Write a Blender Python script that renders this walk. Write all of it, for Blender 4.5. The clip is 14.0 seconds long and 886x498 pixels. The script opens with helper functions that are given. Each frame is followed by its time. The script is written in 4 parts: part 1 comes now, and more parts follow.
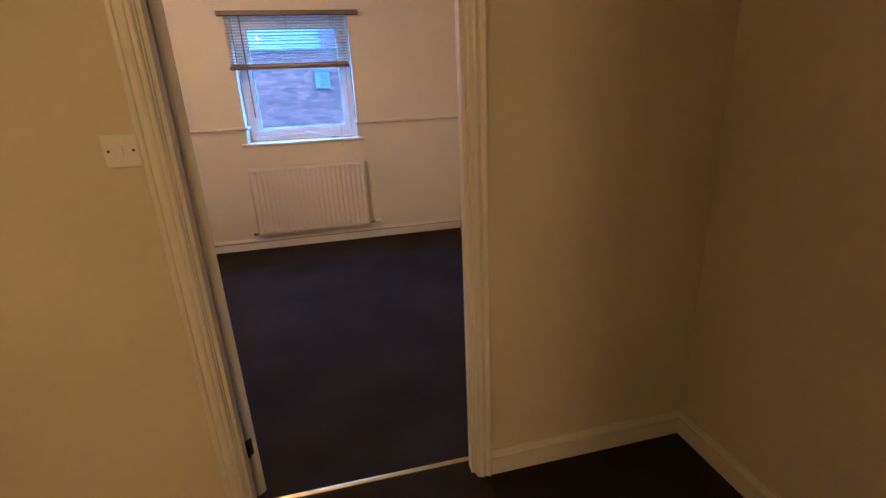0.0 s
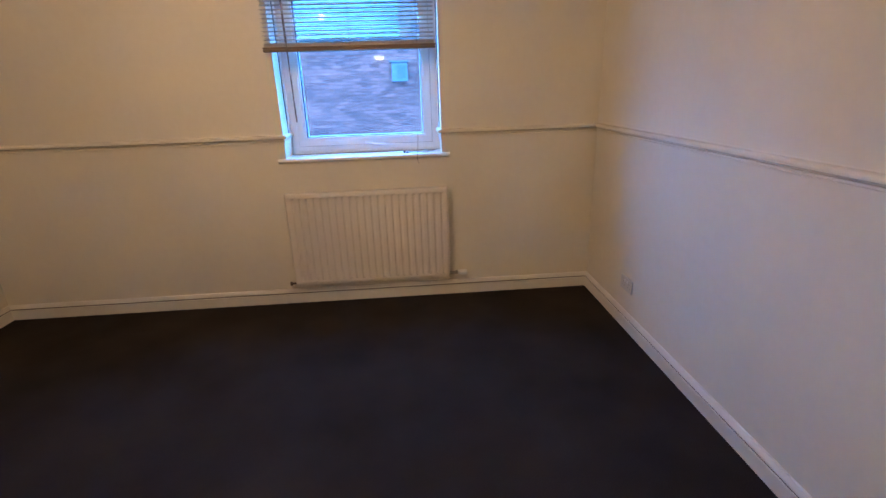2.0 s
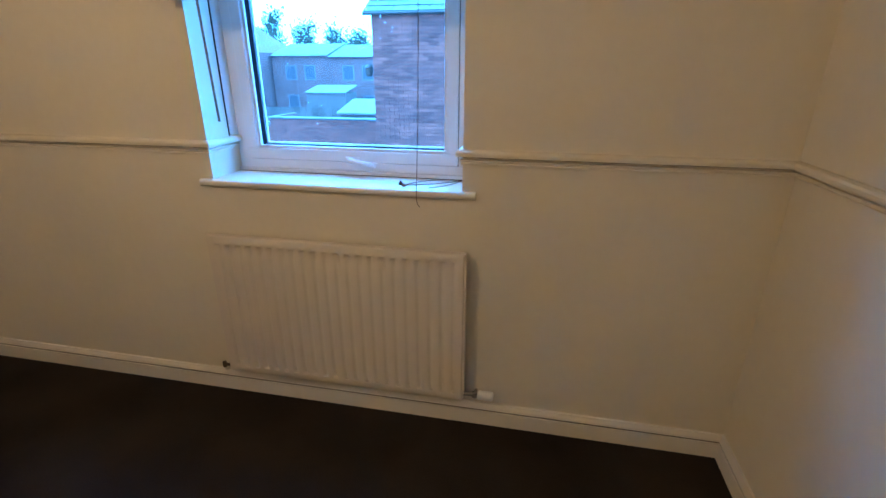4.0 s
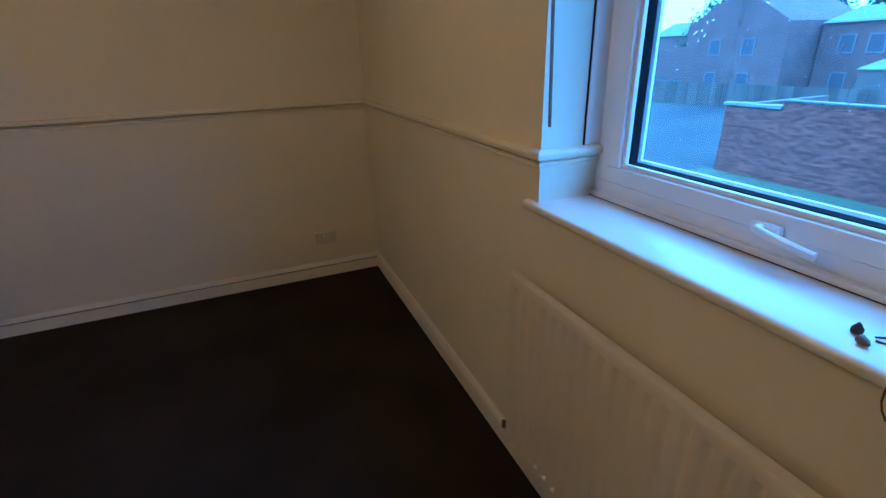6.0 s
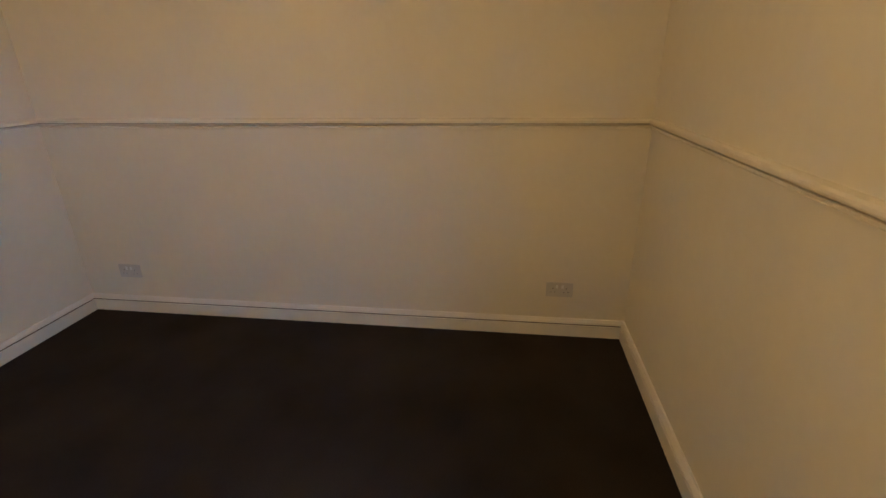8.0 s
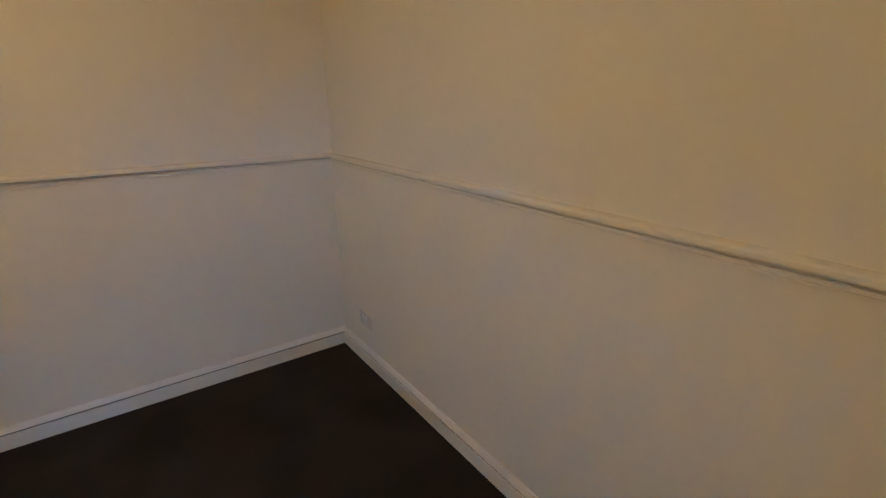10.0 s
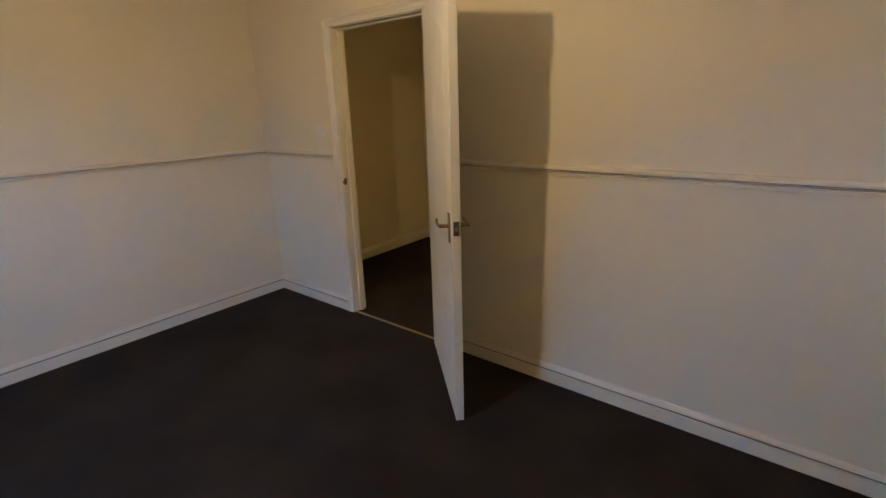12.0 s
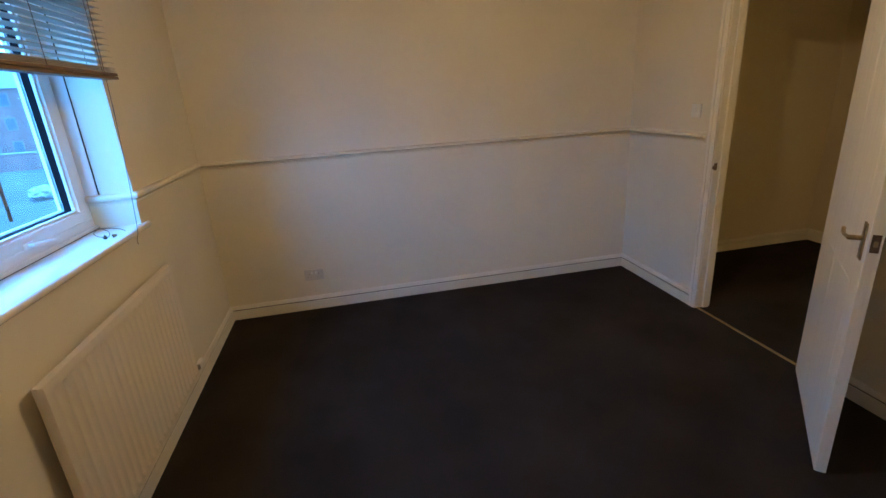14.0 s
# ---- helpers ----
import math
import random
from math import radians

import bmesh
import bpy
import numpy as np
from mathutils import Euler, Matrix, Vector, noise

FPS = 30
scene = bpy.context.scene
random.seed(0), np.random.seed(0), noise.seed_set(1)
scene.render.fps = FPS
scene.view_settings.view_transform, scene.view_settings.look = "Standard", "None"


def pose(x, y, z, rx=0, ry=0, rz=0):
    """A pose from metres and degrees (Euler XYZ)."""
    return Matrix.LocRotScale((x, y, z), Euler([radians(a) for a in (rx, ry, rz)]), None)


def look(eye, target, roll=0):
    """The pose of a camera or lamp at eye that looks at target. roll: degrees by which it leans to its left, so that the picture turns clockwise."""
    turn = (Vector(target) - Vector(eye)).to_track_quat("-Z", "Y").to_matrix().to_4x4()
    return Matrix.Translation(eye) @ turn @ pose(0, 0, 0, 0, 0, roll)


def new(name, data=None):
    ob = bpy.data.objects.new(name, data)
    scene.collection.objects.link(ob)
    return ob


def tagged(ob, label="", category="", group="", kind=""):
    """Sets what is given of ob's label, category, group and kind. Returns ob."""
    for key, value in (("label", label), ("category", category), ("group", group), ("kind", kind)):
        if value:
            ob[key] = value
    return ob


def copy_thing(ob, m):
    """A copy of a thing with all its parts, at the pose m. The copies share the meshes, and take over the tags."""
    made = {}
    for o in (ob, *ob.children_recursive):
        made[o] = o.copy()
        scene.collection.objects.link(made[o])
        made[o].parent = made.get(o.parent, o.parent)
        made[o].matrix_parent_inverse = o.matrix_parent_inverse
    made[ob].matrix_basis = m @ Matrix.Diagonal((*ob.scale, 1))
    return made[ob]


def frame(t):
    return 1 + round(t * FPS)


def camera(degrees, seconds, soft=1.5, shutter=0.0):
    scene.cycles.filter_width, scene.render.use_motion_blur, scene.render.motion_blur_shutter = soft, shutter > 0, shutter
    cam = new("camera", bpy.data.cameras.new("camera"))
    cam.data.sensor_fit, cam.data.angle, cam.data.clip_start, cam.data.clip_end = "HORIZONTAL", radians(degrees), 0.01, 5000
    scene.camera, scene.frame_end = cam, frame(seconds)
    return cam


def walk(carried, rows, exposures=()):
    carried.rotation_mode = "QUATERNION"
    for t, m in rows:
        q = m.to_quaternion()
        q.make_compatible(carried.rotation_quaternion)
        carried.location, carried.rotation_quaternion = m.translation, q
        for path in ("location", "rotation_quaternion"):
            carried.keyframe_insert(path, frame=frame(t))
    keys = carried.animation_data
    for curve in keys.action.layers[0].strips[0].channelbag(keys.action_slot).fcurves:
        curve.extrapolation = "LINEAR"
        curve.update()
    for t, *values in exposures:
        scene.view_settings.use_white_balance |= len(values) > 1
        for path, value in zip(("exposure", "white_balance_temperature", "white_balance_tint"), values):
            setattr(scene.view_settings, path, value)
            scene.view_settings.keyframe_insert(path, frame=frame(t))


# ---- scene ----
cam = camera(87.3, 14.0)
PATH = [
    (0, (-1.335, -1.54, 1.473), (-0.924, 0.306, 0.824), -2.6),
    (0.5, (-1.326, -1.171, 1.468), (-1.031, 0.699, 0.824), -2.0),
    (1, (-1.314, -0.768, 1.477), (-1.131, 1.118, 0.839), -2.3),
    (1.5, (-1.247, -0.311, 1.498), (-1.114, 1.577, 0.851), -2.0),
    (2, (-1.301, 0.095, 1.481), (-1.174, 1.98, 0.823), -1.9),
    (2.2, (-1.246, 0.253, 1.485), (-1.158, 2.134, 0.812), -2.3),
    (4.3, (-0.794, 1.838, 1.48), (-1.359, 3.618, 0.762), 0.2),
    (4.5, (-0.794, 1.957, 1.459), (-1.526, 3.682, 0.761), -0.1),
    (5, (-0.932, 2.197, 1.489), (-2.025, 3.712, 0.777), -0.1),
    (5.5, (-0.977, 2.438, 1.465), (-2.439, 3.582, 0.722), -1.2),
    (6, (-1.004, 2.563, 1.475), (-2.713, 3.254, 0.7), -1.9),
    (6.5, (-1.078, 2.558, 1.479), (-2.865, 2.978, 0.685), -1.6),
    (7, (-1.219, 2.518, 1.474), (-3.05, 2.678, 0.687), -1.9),
    (7.5, (-1.464, 2.573, 1.435), (-3.315, 2.512, 0.68), -1.4),
    (8, (-1.801, 2.637, 1.454), (-3.645, 2.379, 0.724), -0.9),
    (8.2, (-1.95, 2.634, 1.43), (-3.786, 2.294, 0.713), -0.9),
    (10.3, (-3.308, 2.508, 1.513), (-4.123, 0.796, 0.878), -1.3),
    (10.5, (-3.413, 2.413, 1.505), (-4.009, 0.615, 0.863), -2.2),
    (11, (-3.516, 2.351, 1.494), (-3.56, 0.44, 0.906), -1.3),
    (11.5, (-3.573, 2.258, 1.522), (-2.987, 0.439, 0.932), -1.4),
    (12, (-3.528, 2.139, 1.5), (-2.336, 0.643, 0.915), -1.7),
    (12.5, (-3.528, 2.102, 1.552), (-1.917, 1.083, 0.946), -3.0),
    (13, (-3.529, 2.167, 1.552), (-1.765, 1.437, 0.956), -2.8),
    (13.5, (-3.519, 2.242, 1.571), (-1.685, 1.725, 0.962), -3.2),
    (14, (-3.535, 2.304, 1.57), (-1.672, 1.947, 0.937), -3.7),
]
walk(cam, [(t, look(eye, target, roll)) for t, eye, target, roll in PATH],
     exposures=[(0, 0.26, 6150, 33), (0.5, 0.23, 5450, 32), (1, 0.26, 5400, 29), (1.5, 0.29, 5550, 26), (2.2, 0.21, 5950, 23), (4.3, -0.13, 5850, 14), (5, -0.37, 5720, 14), (5.5, -0.64, 5720, 14),
                (6, -0.82, 5880, 14), (6.5, -0.74, 6020, 15), (7, -0.37, 6750, 15), (7.5, -0.03, 7150, 13), (8.2, 0.09, 6900, 10), (10.5, 0.02, 6600, 7), (11.5, 0.08, 6500, 7), (13, 0.12, 6450, 7), (14, -0.07, 6350, 11)])

# ---- world and light ----
CLOUD_LOW, CLOUD_HIGH = 20.5, 26.0
world = bpy.data.worlds.new("world")
scene.world = world
world.use_nodes = True
wn = world.node_tree.nodes
wl = world.node_tree.links
wn.clear()
sky = wn.new("ShaderNodeTexSky")
sky.sky_type = "NISHITA"
sky.sun_disc = False
sky.sun_elevation = radians(6)
sky.sun_rotation = radians(200)
sky_bg = wn.new("ShaderNodeBackground")
sky_bg.inputs["Strength"].default_value = 0.05
cloud_bg = wn.new("ShaderNodeBackground")
cloud_bg.inputs["Color"].default_value = (0.095, 0.42, 1.0, 1)
# an overcast sky, brighter towards the zenith
height = wn.new("ShaderNodeTexGradient")
height.gradient_type = "LINEAR"
height.texture_mapping.mapping_x = "Z"
cloud_ramp = wn.new("ShaderNodeMapRange")
cloud_ramp.inputs["To Min"].default_value = CLOUD_LOW
cloud_ramp.inputs["To Max"].default_value = CLOUD_HIGH
wl.new(height.outputs["Fac"], cloud_ramp.inputs["Value"])
wl.new(cloud_ramp.outputs[0], cloud_bg.inputs["Strength"])
sky_sum = wn.new("ShaderNodeAddShader")
sky_out = wn.new("ShaderNodeOutputWorld")
wl.new(sky.outputs["Color"], sky_bg.inputs["Color"])
wl.new(sky_bg.outputs[0], sky_sum.inputs[0])
wl.new(cloud_bg.outputs[0], sky_sum.inputs[1])
wl.new(sky_sum.outputs[0], sky_out.inputs["Surface"])

BULB_WARM = (1.0, 0.71, 0.39)
BULB_POWER = 760.0
HALL_POWER = 69.0


# ---- materials ----
def material(name, base, rough=0.6, metal=0.0, var=0.12, scale=3.0, fine=60.0, bump=0.02, bump_scale=120.0,
             random_tint=0.0, second=None, spec=0.5, stretch=(1, 1, 1), sheen=0.0):
    """A surface with cloudy variation, fine grain and fine relief."""
    m = bpy.data.materials.new(name)
    m.use_nodes = True
    n, l = m.node_tree.nodes, m.node_tree.links
    bsdf = n["Principled BSDF"]
    bsdf.inputs["Roughness"].default_value = rough
    bsdf.inputs["Metallic"].default_value = metal
    bsdf.inputs["Specular IOR Level"].default_value = spec
    if sheen:
        bsdf.inputs["Sheen Weight"].default_value = sheen
        bsdf.inputs["Sheen Roughness"].default_value = 0.6
    co = n.new("ShaderNodeTexCoord")
    mp = n.new("ShaderNodeMapping")
    mp.inputs["Scale"].default_value = stretch
    l.new(co.outputs["Object"], mp.inputs["Vector"])
    big = n.new("ShaderNodeTexNoise")
    big.inputs["Scale"].default_value = scale
    big.inputs["Detail"].default_value = 5
    small = n.new("ShaderNodeTexNoise")
    small.inputs["Scale"].default_value = fine
    small.inputs["Detail"].default_value = 3
    l.new(mp.outputs[0], big.inputs["Vector"])
    l.new(mp.outputs[0], small.inputs["Vector"])
    ramp = n.new("ShaderNodeValToRGB")
    dark = second if second else tuple(c * (1 - var) for c in base)
    light = base if second else tuple(min(1, c * (1 + var * 0.6)) for c in base)
    ramp.color_ramp.elements[0].position, ramp.color_ramp.elements[1].position = 0.3, 0.7
    ramp.color_ramp.elements[0].color = (*dark, 1)
    ramp.color_ramp.elements[1].color = (*light, 1)
    l.new(big.outputs["Fac"], ramp.inputs["Fac"])
    grain = n.new("ShaderNodeMix")
    grain.data_type, grain.blend_type = "RGBA", "OVERLAY"
    grain.inputs["Factor"].default_value = min(0.6, var * 1.5)
    l.new(ramp.outputs["Color"], grain.inputs["A"])
    l.new(small.outputs["Fac"], grain.inputs["B"])
    out = grain.outputs["Result"]
    if random_tint:
        info = n.new("ShaderNodeObjectInfo")
        geo = n.new("ShaderNodeNewGeometry")
        add = n.new("ShaderNodeMath")
        add.operation = "ADD"
        l.new(info.outputs["Random"], add.inputs[0])
        l.new(geo.outputs["Random Per Island"], add.inputs[1])
        frac = n.new("ShaderNodeMath")
        frac.operation = "FRACT"
        l.new(add.outputs[0], frac.inputs[0])
        hsv = n.new("ShaderNodeHueSaturation")
        rng = n.new("ShaderNodeMapRange")
        rng.inputs["To Min"].default_value = 1 - random_tint
        rng.inputs["To Max"].default_value = 1 + random_tint
        l.new(frac.outputs[0], rng.inputs["Value"])
        l.new(rng.outputs[0], hsv.inputs["Value"])
        l.new(out, hsv.inputs["Color"])
        out = hsv.outputs["Color"]
    l.new(out, bsdf.inputs["Base Color"])
    if bump:
        tex = n.new("ShaderNodeTexNoise")
        tex.inputs["Scale"].default_value = bump_scale
        tex.inputs["Detail"].default_value = 4
        l.new(mp.outputs[0], tex.inputs["Vector"])
        bp = n.new("ShaderNodeBump")
        bp.inputs["Strength"].default_value = min(1.0, bump * 10)
        bp.inputs["Distance"].default_value = bump * 0.1
        l.new(tex.outputs["Fac"], bp.inputs["Height"])
        l.new(bp.outputs["Normal"], bsdf.inputs["Normal"])
    return m


def glowing(name, colour, strength):
    m = bpy.data.materials.new(name)
    m.use_nodes = True
    b = m.node_tree.nodes["Principled BSDF"]
    b.inputs["Base Color"].default_value = (0.9, 0.9, 0.88, 1)
    b.inputs["Emission Color"].default_value = (*colour, 1)
    b.inputs["Emission Strength"].default_value = strength
    return m


def clear_glass(name):
    m = bpy.data.materials.new(name)
    m.use_nodes = True
    n, l = m.node_tree.nodes, m.node_tree.links
    n.remove(n["Principled BSDF"])
    clear = n.new("ShaderNodeBsdfTransparent")
    clear.inputs["Color"].default_value = (0.79, 0.9, 0.97, 1)
    gloss = n.new("ShaderNodeBsdfGlossy")
    gloss.inputs["Roughness"].default_value = 0.03
    fres = n.new("ShaderNodeFresnel")
    fres.inputs["IOR"].default_value = 1.5
    mix = n.new("ShaderNodeMixShader")
    # the wet outer face scatters a little of the sky
    veil = n.new("ShaderNodeBsdfTranslucent")
    veil.inputs["Color"].default_value = (0.9, 0.95, 1.0, 1)
    damp = n.new("ShaderNodeMixShader")
    damp.inputs["Fac"].default_value = 0.018
    l.new(clear.outputs[0], damp.inputs[1])
    l.new(veil.outputs[0], damp.inputs[2])
    l.new(fres.outputs[0], mix.inputs["Fac"])
    l.new(damp.outputs[0], mix.inputs[1])
    l.new(gloss.outputs[0], mix.inputs[2])
    l.new(mix.outputs[0], n["Material Output"].inputs["Surface"])
    return m


def brick_texture(name, a, b, mortar):
    m = bpy.data.materials.new(name)
    m.use_nodes = True
    n, l = m.node_tree.nodes, m.node_tree.links
    bsdf = n["Principled BSDF"]
    bsdf.inputs["Roughness"].default_value = 0.9
    co = n.new("ShaderNodeTexCoord")
    mp = n.new("ShaderNodeMapping")
    mp.inputs["Rotation"].default_value = (radians(90), 0, 0)
    bt = n.new("ShaderNodeTexBrick")
    bt.inputs["Color1"].default_value = (*a, 1)
    bt.inputs["Color2"].default_value = (*b, 1)
    bt.inputs["Mortar"].default_value = (*mortar, 1)
    bt.inputs["Scale"].default_value = 1.0
    bt.inputs["Mortar Size"].default_value = 0.008
    bt.inputs["Brick Width"].default_value = 0.225
    bt.inputs["Row Height"].default_value = 0.075
    nz = n.new("ShaderNodeTexNoise")
    nz.inputs["Scale"].default_value = 0.7
    mixc = n.new("ShaderNodeMix")
    mixc.data_type, mixc.blend_type = "RGBA", "MULTIPLY"
    mixc.inputs["Factor"].default_value = 0.7
    l.new(co.outputs["Object"], mp.inputs["Vector"])
    l.new(mp.outputs[0], bt.inputs["Vector"])
    l.new(co.outputs["Object"], nz.inputs["Vector"])
    streak_map = n.new("ShaderNodeMapping")
    streak_map.inputs["Scale"].default_value = (3.0, 3.0, 13.0)
    streak = n.new("ShaderNodeTexNoise")
    streak.inputs["Scale"].default_value = 1.0
    streak.inputs["Detail"].default_value = 3
    streak_ramp = n.new("ShaderNodeValToRGB")
    streak_ramp.color_ramp.elements[0].position, streak_ramp.color_ramp.elements[1].position = 0.38, 0.62
    streak_ramp.color_ramp.elements[0].color = (0.75, 0.75, 0.78, 1)
    streak_ramp.color_ramp.elements[1].color = (1.08, 1.05, 1.03, 1)
    l.new(co.outputs["Object"], streak_map.inputs["Vector"])
    l.new(streak_map.outputs[0], streak.inputs["Vector"])
    l.new(streak.outputs["Fac"], streak_ramp.inputs["Fac"])
    mixd = n.new("ShaderNodeMix")
    mixd.data_type, mixd.blend_type = "RGBA", "MULTIPLY"
    mixd.inputs["Factor"].default_value = 1.0
    l.new(bt.outputs["Color"], mixc.inputs["A"])
    l.new(nz.outputs["Fac"], mixc.inputs["B"])
    l.new(mixc.outputs["Result"], mixd.inputs["A"])
    l.new(streak_ramp.outputs["Color"], mixd.inputs["B"])
    l.new(mixd.outputs["Result"], bsdf.inputs["Base Color"])
    bp = n.new("ShaderNodeBump")
    bp.inputs["Distance"].default_value = 0.01
    l.new(bt.outputs["Fac"], bp.inputs["Height"])
    bp.invert = True
    l.new(bp.outputs["Normal"], bsdf.inputs["Normal"])
    return m


M_WALL = material("cream_wall_paint", (0.79, 0.72, 0.585), rough=0.75, var=0.05, scale=1.3, fine=25, bump=0.012, bump_scale=90, spec=0.25)
M_HALL = material("hall_wall_paint", (0.72, 0.635, 0.485), rough=0.75, var=0.05, scale=1.3, fine=25, bump=0.012, bump_scale=90, spec=0.25)
M_CEIL = material("ceiling_paint", (0.86, 0.83, 0.76), rough=0.85, var=0.04, scale=2, bump=0.02, bump_scale=60, spec=0.2)
M_GLOSS = material("white_gloss_paint", (0.8, 0.75, 0.66), rough=0.38, var=0.05, scale=4, fine=30, bump=0.006, bump_scale=40)
M_SILL = material("white_gloss_sill", (0.82, 0.8, 0.74), rough=0.2, var=0.04, scale=4, fine=30, bump=0.003, bump_scale=40)
M_DOOR = material("white_grained_door", (0.82, 0.795, 0.745), rough=0.45, var=0.05, scale=5, fine=40, bump=0.03, bump_scale=30, stretch=(9, 9, 0.35))
M_CARPET = material("dark_brown_carpet", (0.056, 0.044, 0.037), rough=1.0, second=(0.0315, 0.0248, 0.021), scale=2.2, fine=220, var=0.3, bump=0.1, bump_scale=420, spec=0.04)
M_PVC = material("white_upvc", (0.82, 0.83, 0.83), rough=0.3, var=0.03, scale=4, fine=20, bump=0.0)
M_JOINT = material("dark_brown_joint", (0.16, 0.12, 0.09), rough=0.95, var=0.4, scale=9, fine=60, bump=0.0, spec=0.1)
# brown that stands in for the shade under the dado nosing
M_SHADE_DADO = material("dado_nosing_shade", (0.34, 0.27, 0.20), rough=0.9, var=0.3, scale=9, fine=60, bump=0.0, spec=0.1)
M_SEAL = material("black_rubber_seal", (0.016, 0.016, 0.018), rough=0.95, bump=0.0, spec=0.04)
M_GLASS = clear_glass("window_glass")
M_GLASS_BACK = bpy.data.materials.new("window_glass_outer_face")
M_GLASS_BACK.use_nodes = True
back_nodes = M_GLASS_BACK.node_tree.nodes
back_nodes.remove(back_nodes["Principled BSDF"])
back_clear = back_nodes.new("ShaderNodeBsdfTransparent")
M_GLASS_BACK.node_tree.links.new(back_clear.outputs[0], back_nodes["Material Output"].inputs["Surface"])
M_RAD = material("radiator_enamel", (0.77, 0.69, 0.58), rough=0.35, var=0.04, scale=3, fine=20, bump=0.003)
M_PLASTIC = material("white_plastic", (0.8, 0.79, 0.75), rough=0.35, var=0.03, scale=8, bump=0.0)
M_PLASTIC_OLD = material("ivory_plastic", (0.62, 0.58, 0.51), rough=0.4, var=0.05, scale=8, bump=0.0)
M_PIN = material("dull_shadowed_plastic", (0.26, 0.235, 0.20), rough=0.8, bump=0.0, spec=0.1)
M_BRASS = material("worn_brass", (0.40, 0.31, 0.18), rough=0.38, metal=1.0, var=0.15, scale=30, bump=0.002)
M_THRESHOLD = material("worn_brass_strip", (0.58, 0.45, 0.24), rough=0.34, metal=1.0, var=0.12, scale=20, bump=0.002)
M_STEEL = material("dull_steel", (0.35, 0.32, 0.28), rough=0.45, metal=1.0, var=0.15, scale=30, bump=0.002)
M_LATCH = material("tarnished_latch", (0.16, 0.115, 0.08), rough=0.45, metal=0.8, var=0.2, scale=40, bump=0.0)
M_DARK = material("dark_bronze", (0.06, 0.045, 0.035), rough=0.5, metal=0.6, bump=0.0)
M_SLAT = material("cream_blind_slat", (0.46, 0.40, 0.32), rough=0.4, var=0.06, scale=6, fine=30, bump=0.004, stretch=(0.4, 4, 4))
M_RAIL = material("tan_wood_rail", (0.18, 0.12, 0.08), rough=0.5, var=0.2, scale=5, fine=40, bump=0.01, stretch=(0.4, 6, 6))
M_CORD = material("brown_cord", (0.16, 0.10, 0.07), rough=0.9, bump=0.0)
M_WAND = material("brown_clear_wand", (0.42, 0.31, 0.24), rough=0.15, bump=0.0)
M_WAND.node_tree.nodes["Principled BSDF"].inputs["Transmission Weight"].default_value = 0.6
M_WATER = material("rain_water", (0.98, 0.99, 1.0), rough=0.0, var=0.0, bump=0.0)
M_WATER.node_tree.nodes["Principled BSDF"].inputs["Transmission Weight"].default_value = 1.0
M_WATER.node_tree.nodes["Principled BSDF"].inputs["IOR"].default_value = 1.33
M_BULB = glowing("warm_bulb", BULB_WARM, BULB_POWER)
M_BULB_HALL = glowing("lit_opal_glass", (1.0, 0.725, 0.30), HALL_POWER)
M_BRICK = material("weathered_brick", (0.29, 0.078, 0.052), rough=0.95, second=(0.17, 0.050, 0.038), scale=0.8, fine=50, var=0.1, bump=0.05, bump_scale=60, random_tint=0.36, spec=0.1, stretch=(1.2, 1, 7))
M_MORTAR = material("dark_damp_mortar", (0.05, 0.042, 0.038), rough=1.0, var=0.2, scale=4, bump=0.04)
M_BRICK_FAR = brick_texture("red_brick_courses", (0.33, 0.125, 0.095), (0.20, 0.085, 0.07), (0.20, 0.17, 0.155))
M_SLATE = material("wet_slate", (0.075, 0.08, 0.085), rough=0.5, spec=0.5, var=0.3, scale=4, fine=30, bump=0.04, bump_scale=20, random_tint=0.25)
M_STONE = material("pale_coping_stone", (0.22, 0.21, 0.19), rough=0.85, spec=0.15, var=0.25, scale=3, bump=0.04)
M_GROUND = material("wet_tarmac", (0.045, 0.045, 0.043), rough=0.95, spec=0.06, second=(0.075, 0.07, 0.06), scale=0.25, fine=6, var=0.3, bump=0.03, bump_scale=15)
M_GRASS = material("rough_grass", (0.06, 0.09, 0.035), rough=1.0, second=(0.1, 0.1, 0.05), scale=0.6, fine=10, var=0.4, bump=0.06, bump_scale=25)
M_BARK = material("bark", (0.08, 0.06, 0.05), rough=1.0, var=0.3, bump=0.05)
M_LEAF = material("dark_foliage", (0.05, 0.075, 0.035), rough=0.8, var=0.3, random_tint=0.4, bump=0.0)
M_FELT = material("pale_shed_felt", (0.19, 0.19, 0.185), rough=0.8, spec=0.2, var=0.25, scale=2, bump=0.02)
M_BOX_DOOR = material("grey_box_door", (0.08, 0.08, 0.084), rough=0.8, spec=0.1, var=0.1, scale=4, bump=0.0)
M_BOX = material("pale_plastic_box", (0.115, 0.12, 0.12), rough=0.9, spec=0.1, var=0.1, scale=4, bump=0.0)
M_FENCE = material("weathered_fence_wood", (0.10, 0.08, 0.065), rough=0.95, spec=0.1, var=0.3, scale=2, bump=0.04, stretch=(6, 6, 0.6), random_tint=0.25)
M_FARGLASS = material("dark_window_pane", (0.06, 0.065, 0.07), rough=0.4, bump=0.0, spec=0.15)
M_FARWHITE = material("grey_window_frame", (0.14, 0.13, 0.12), rough=0.4, bump=0.0)


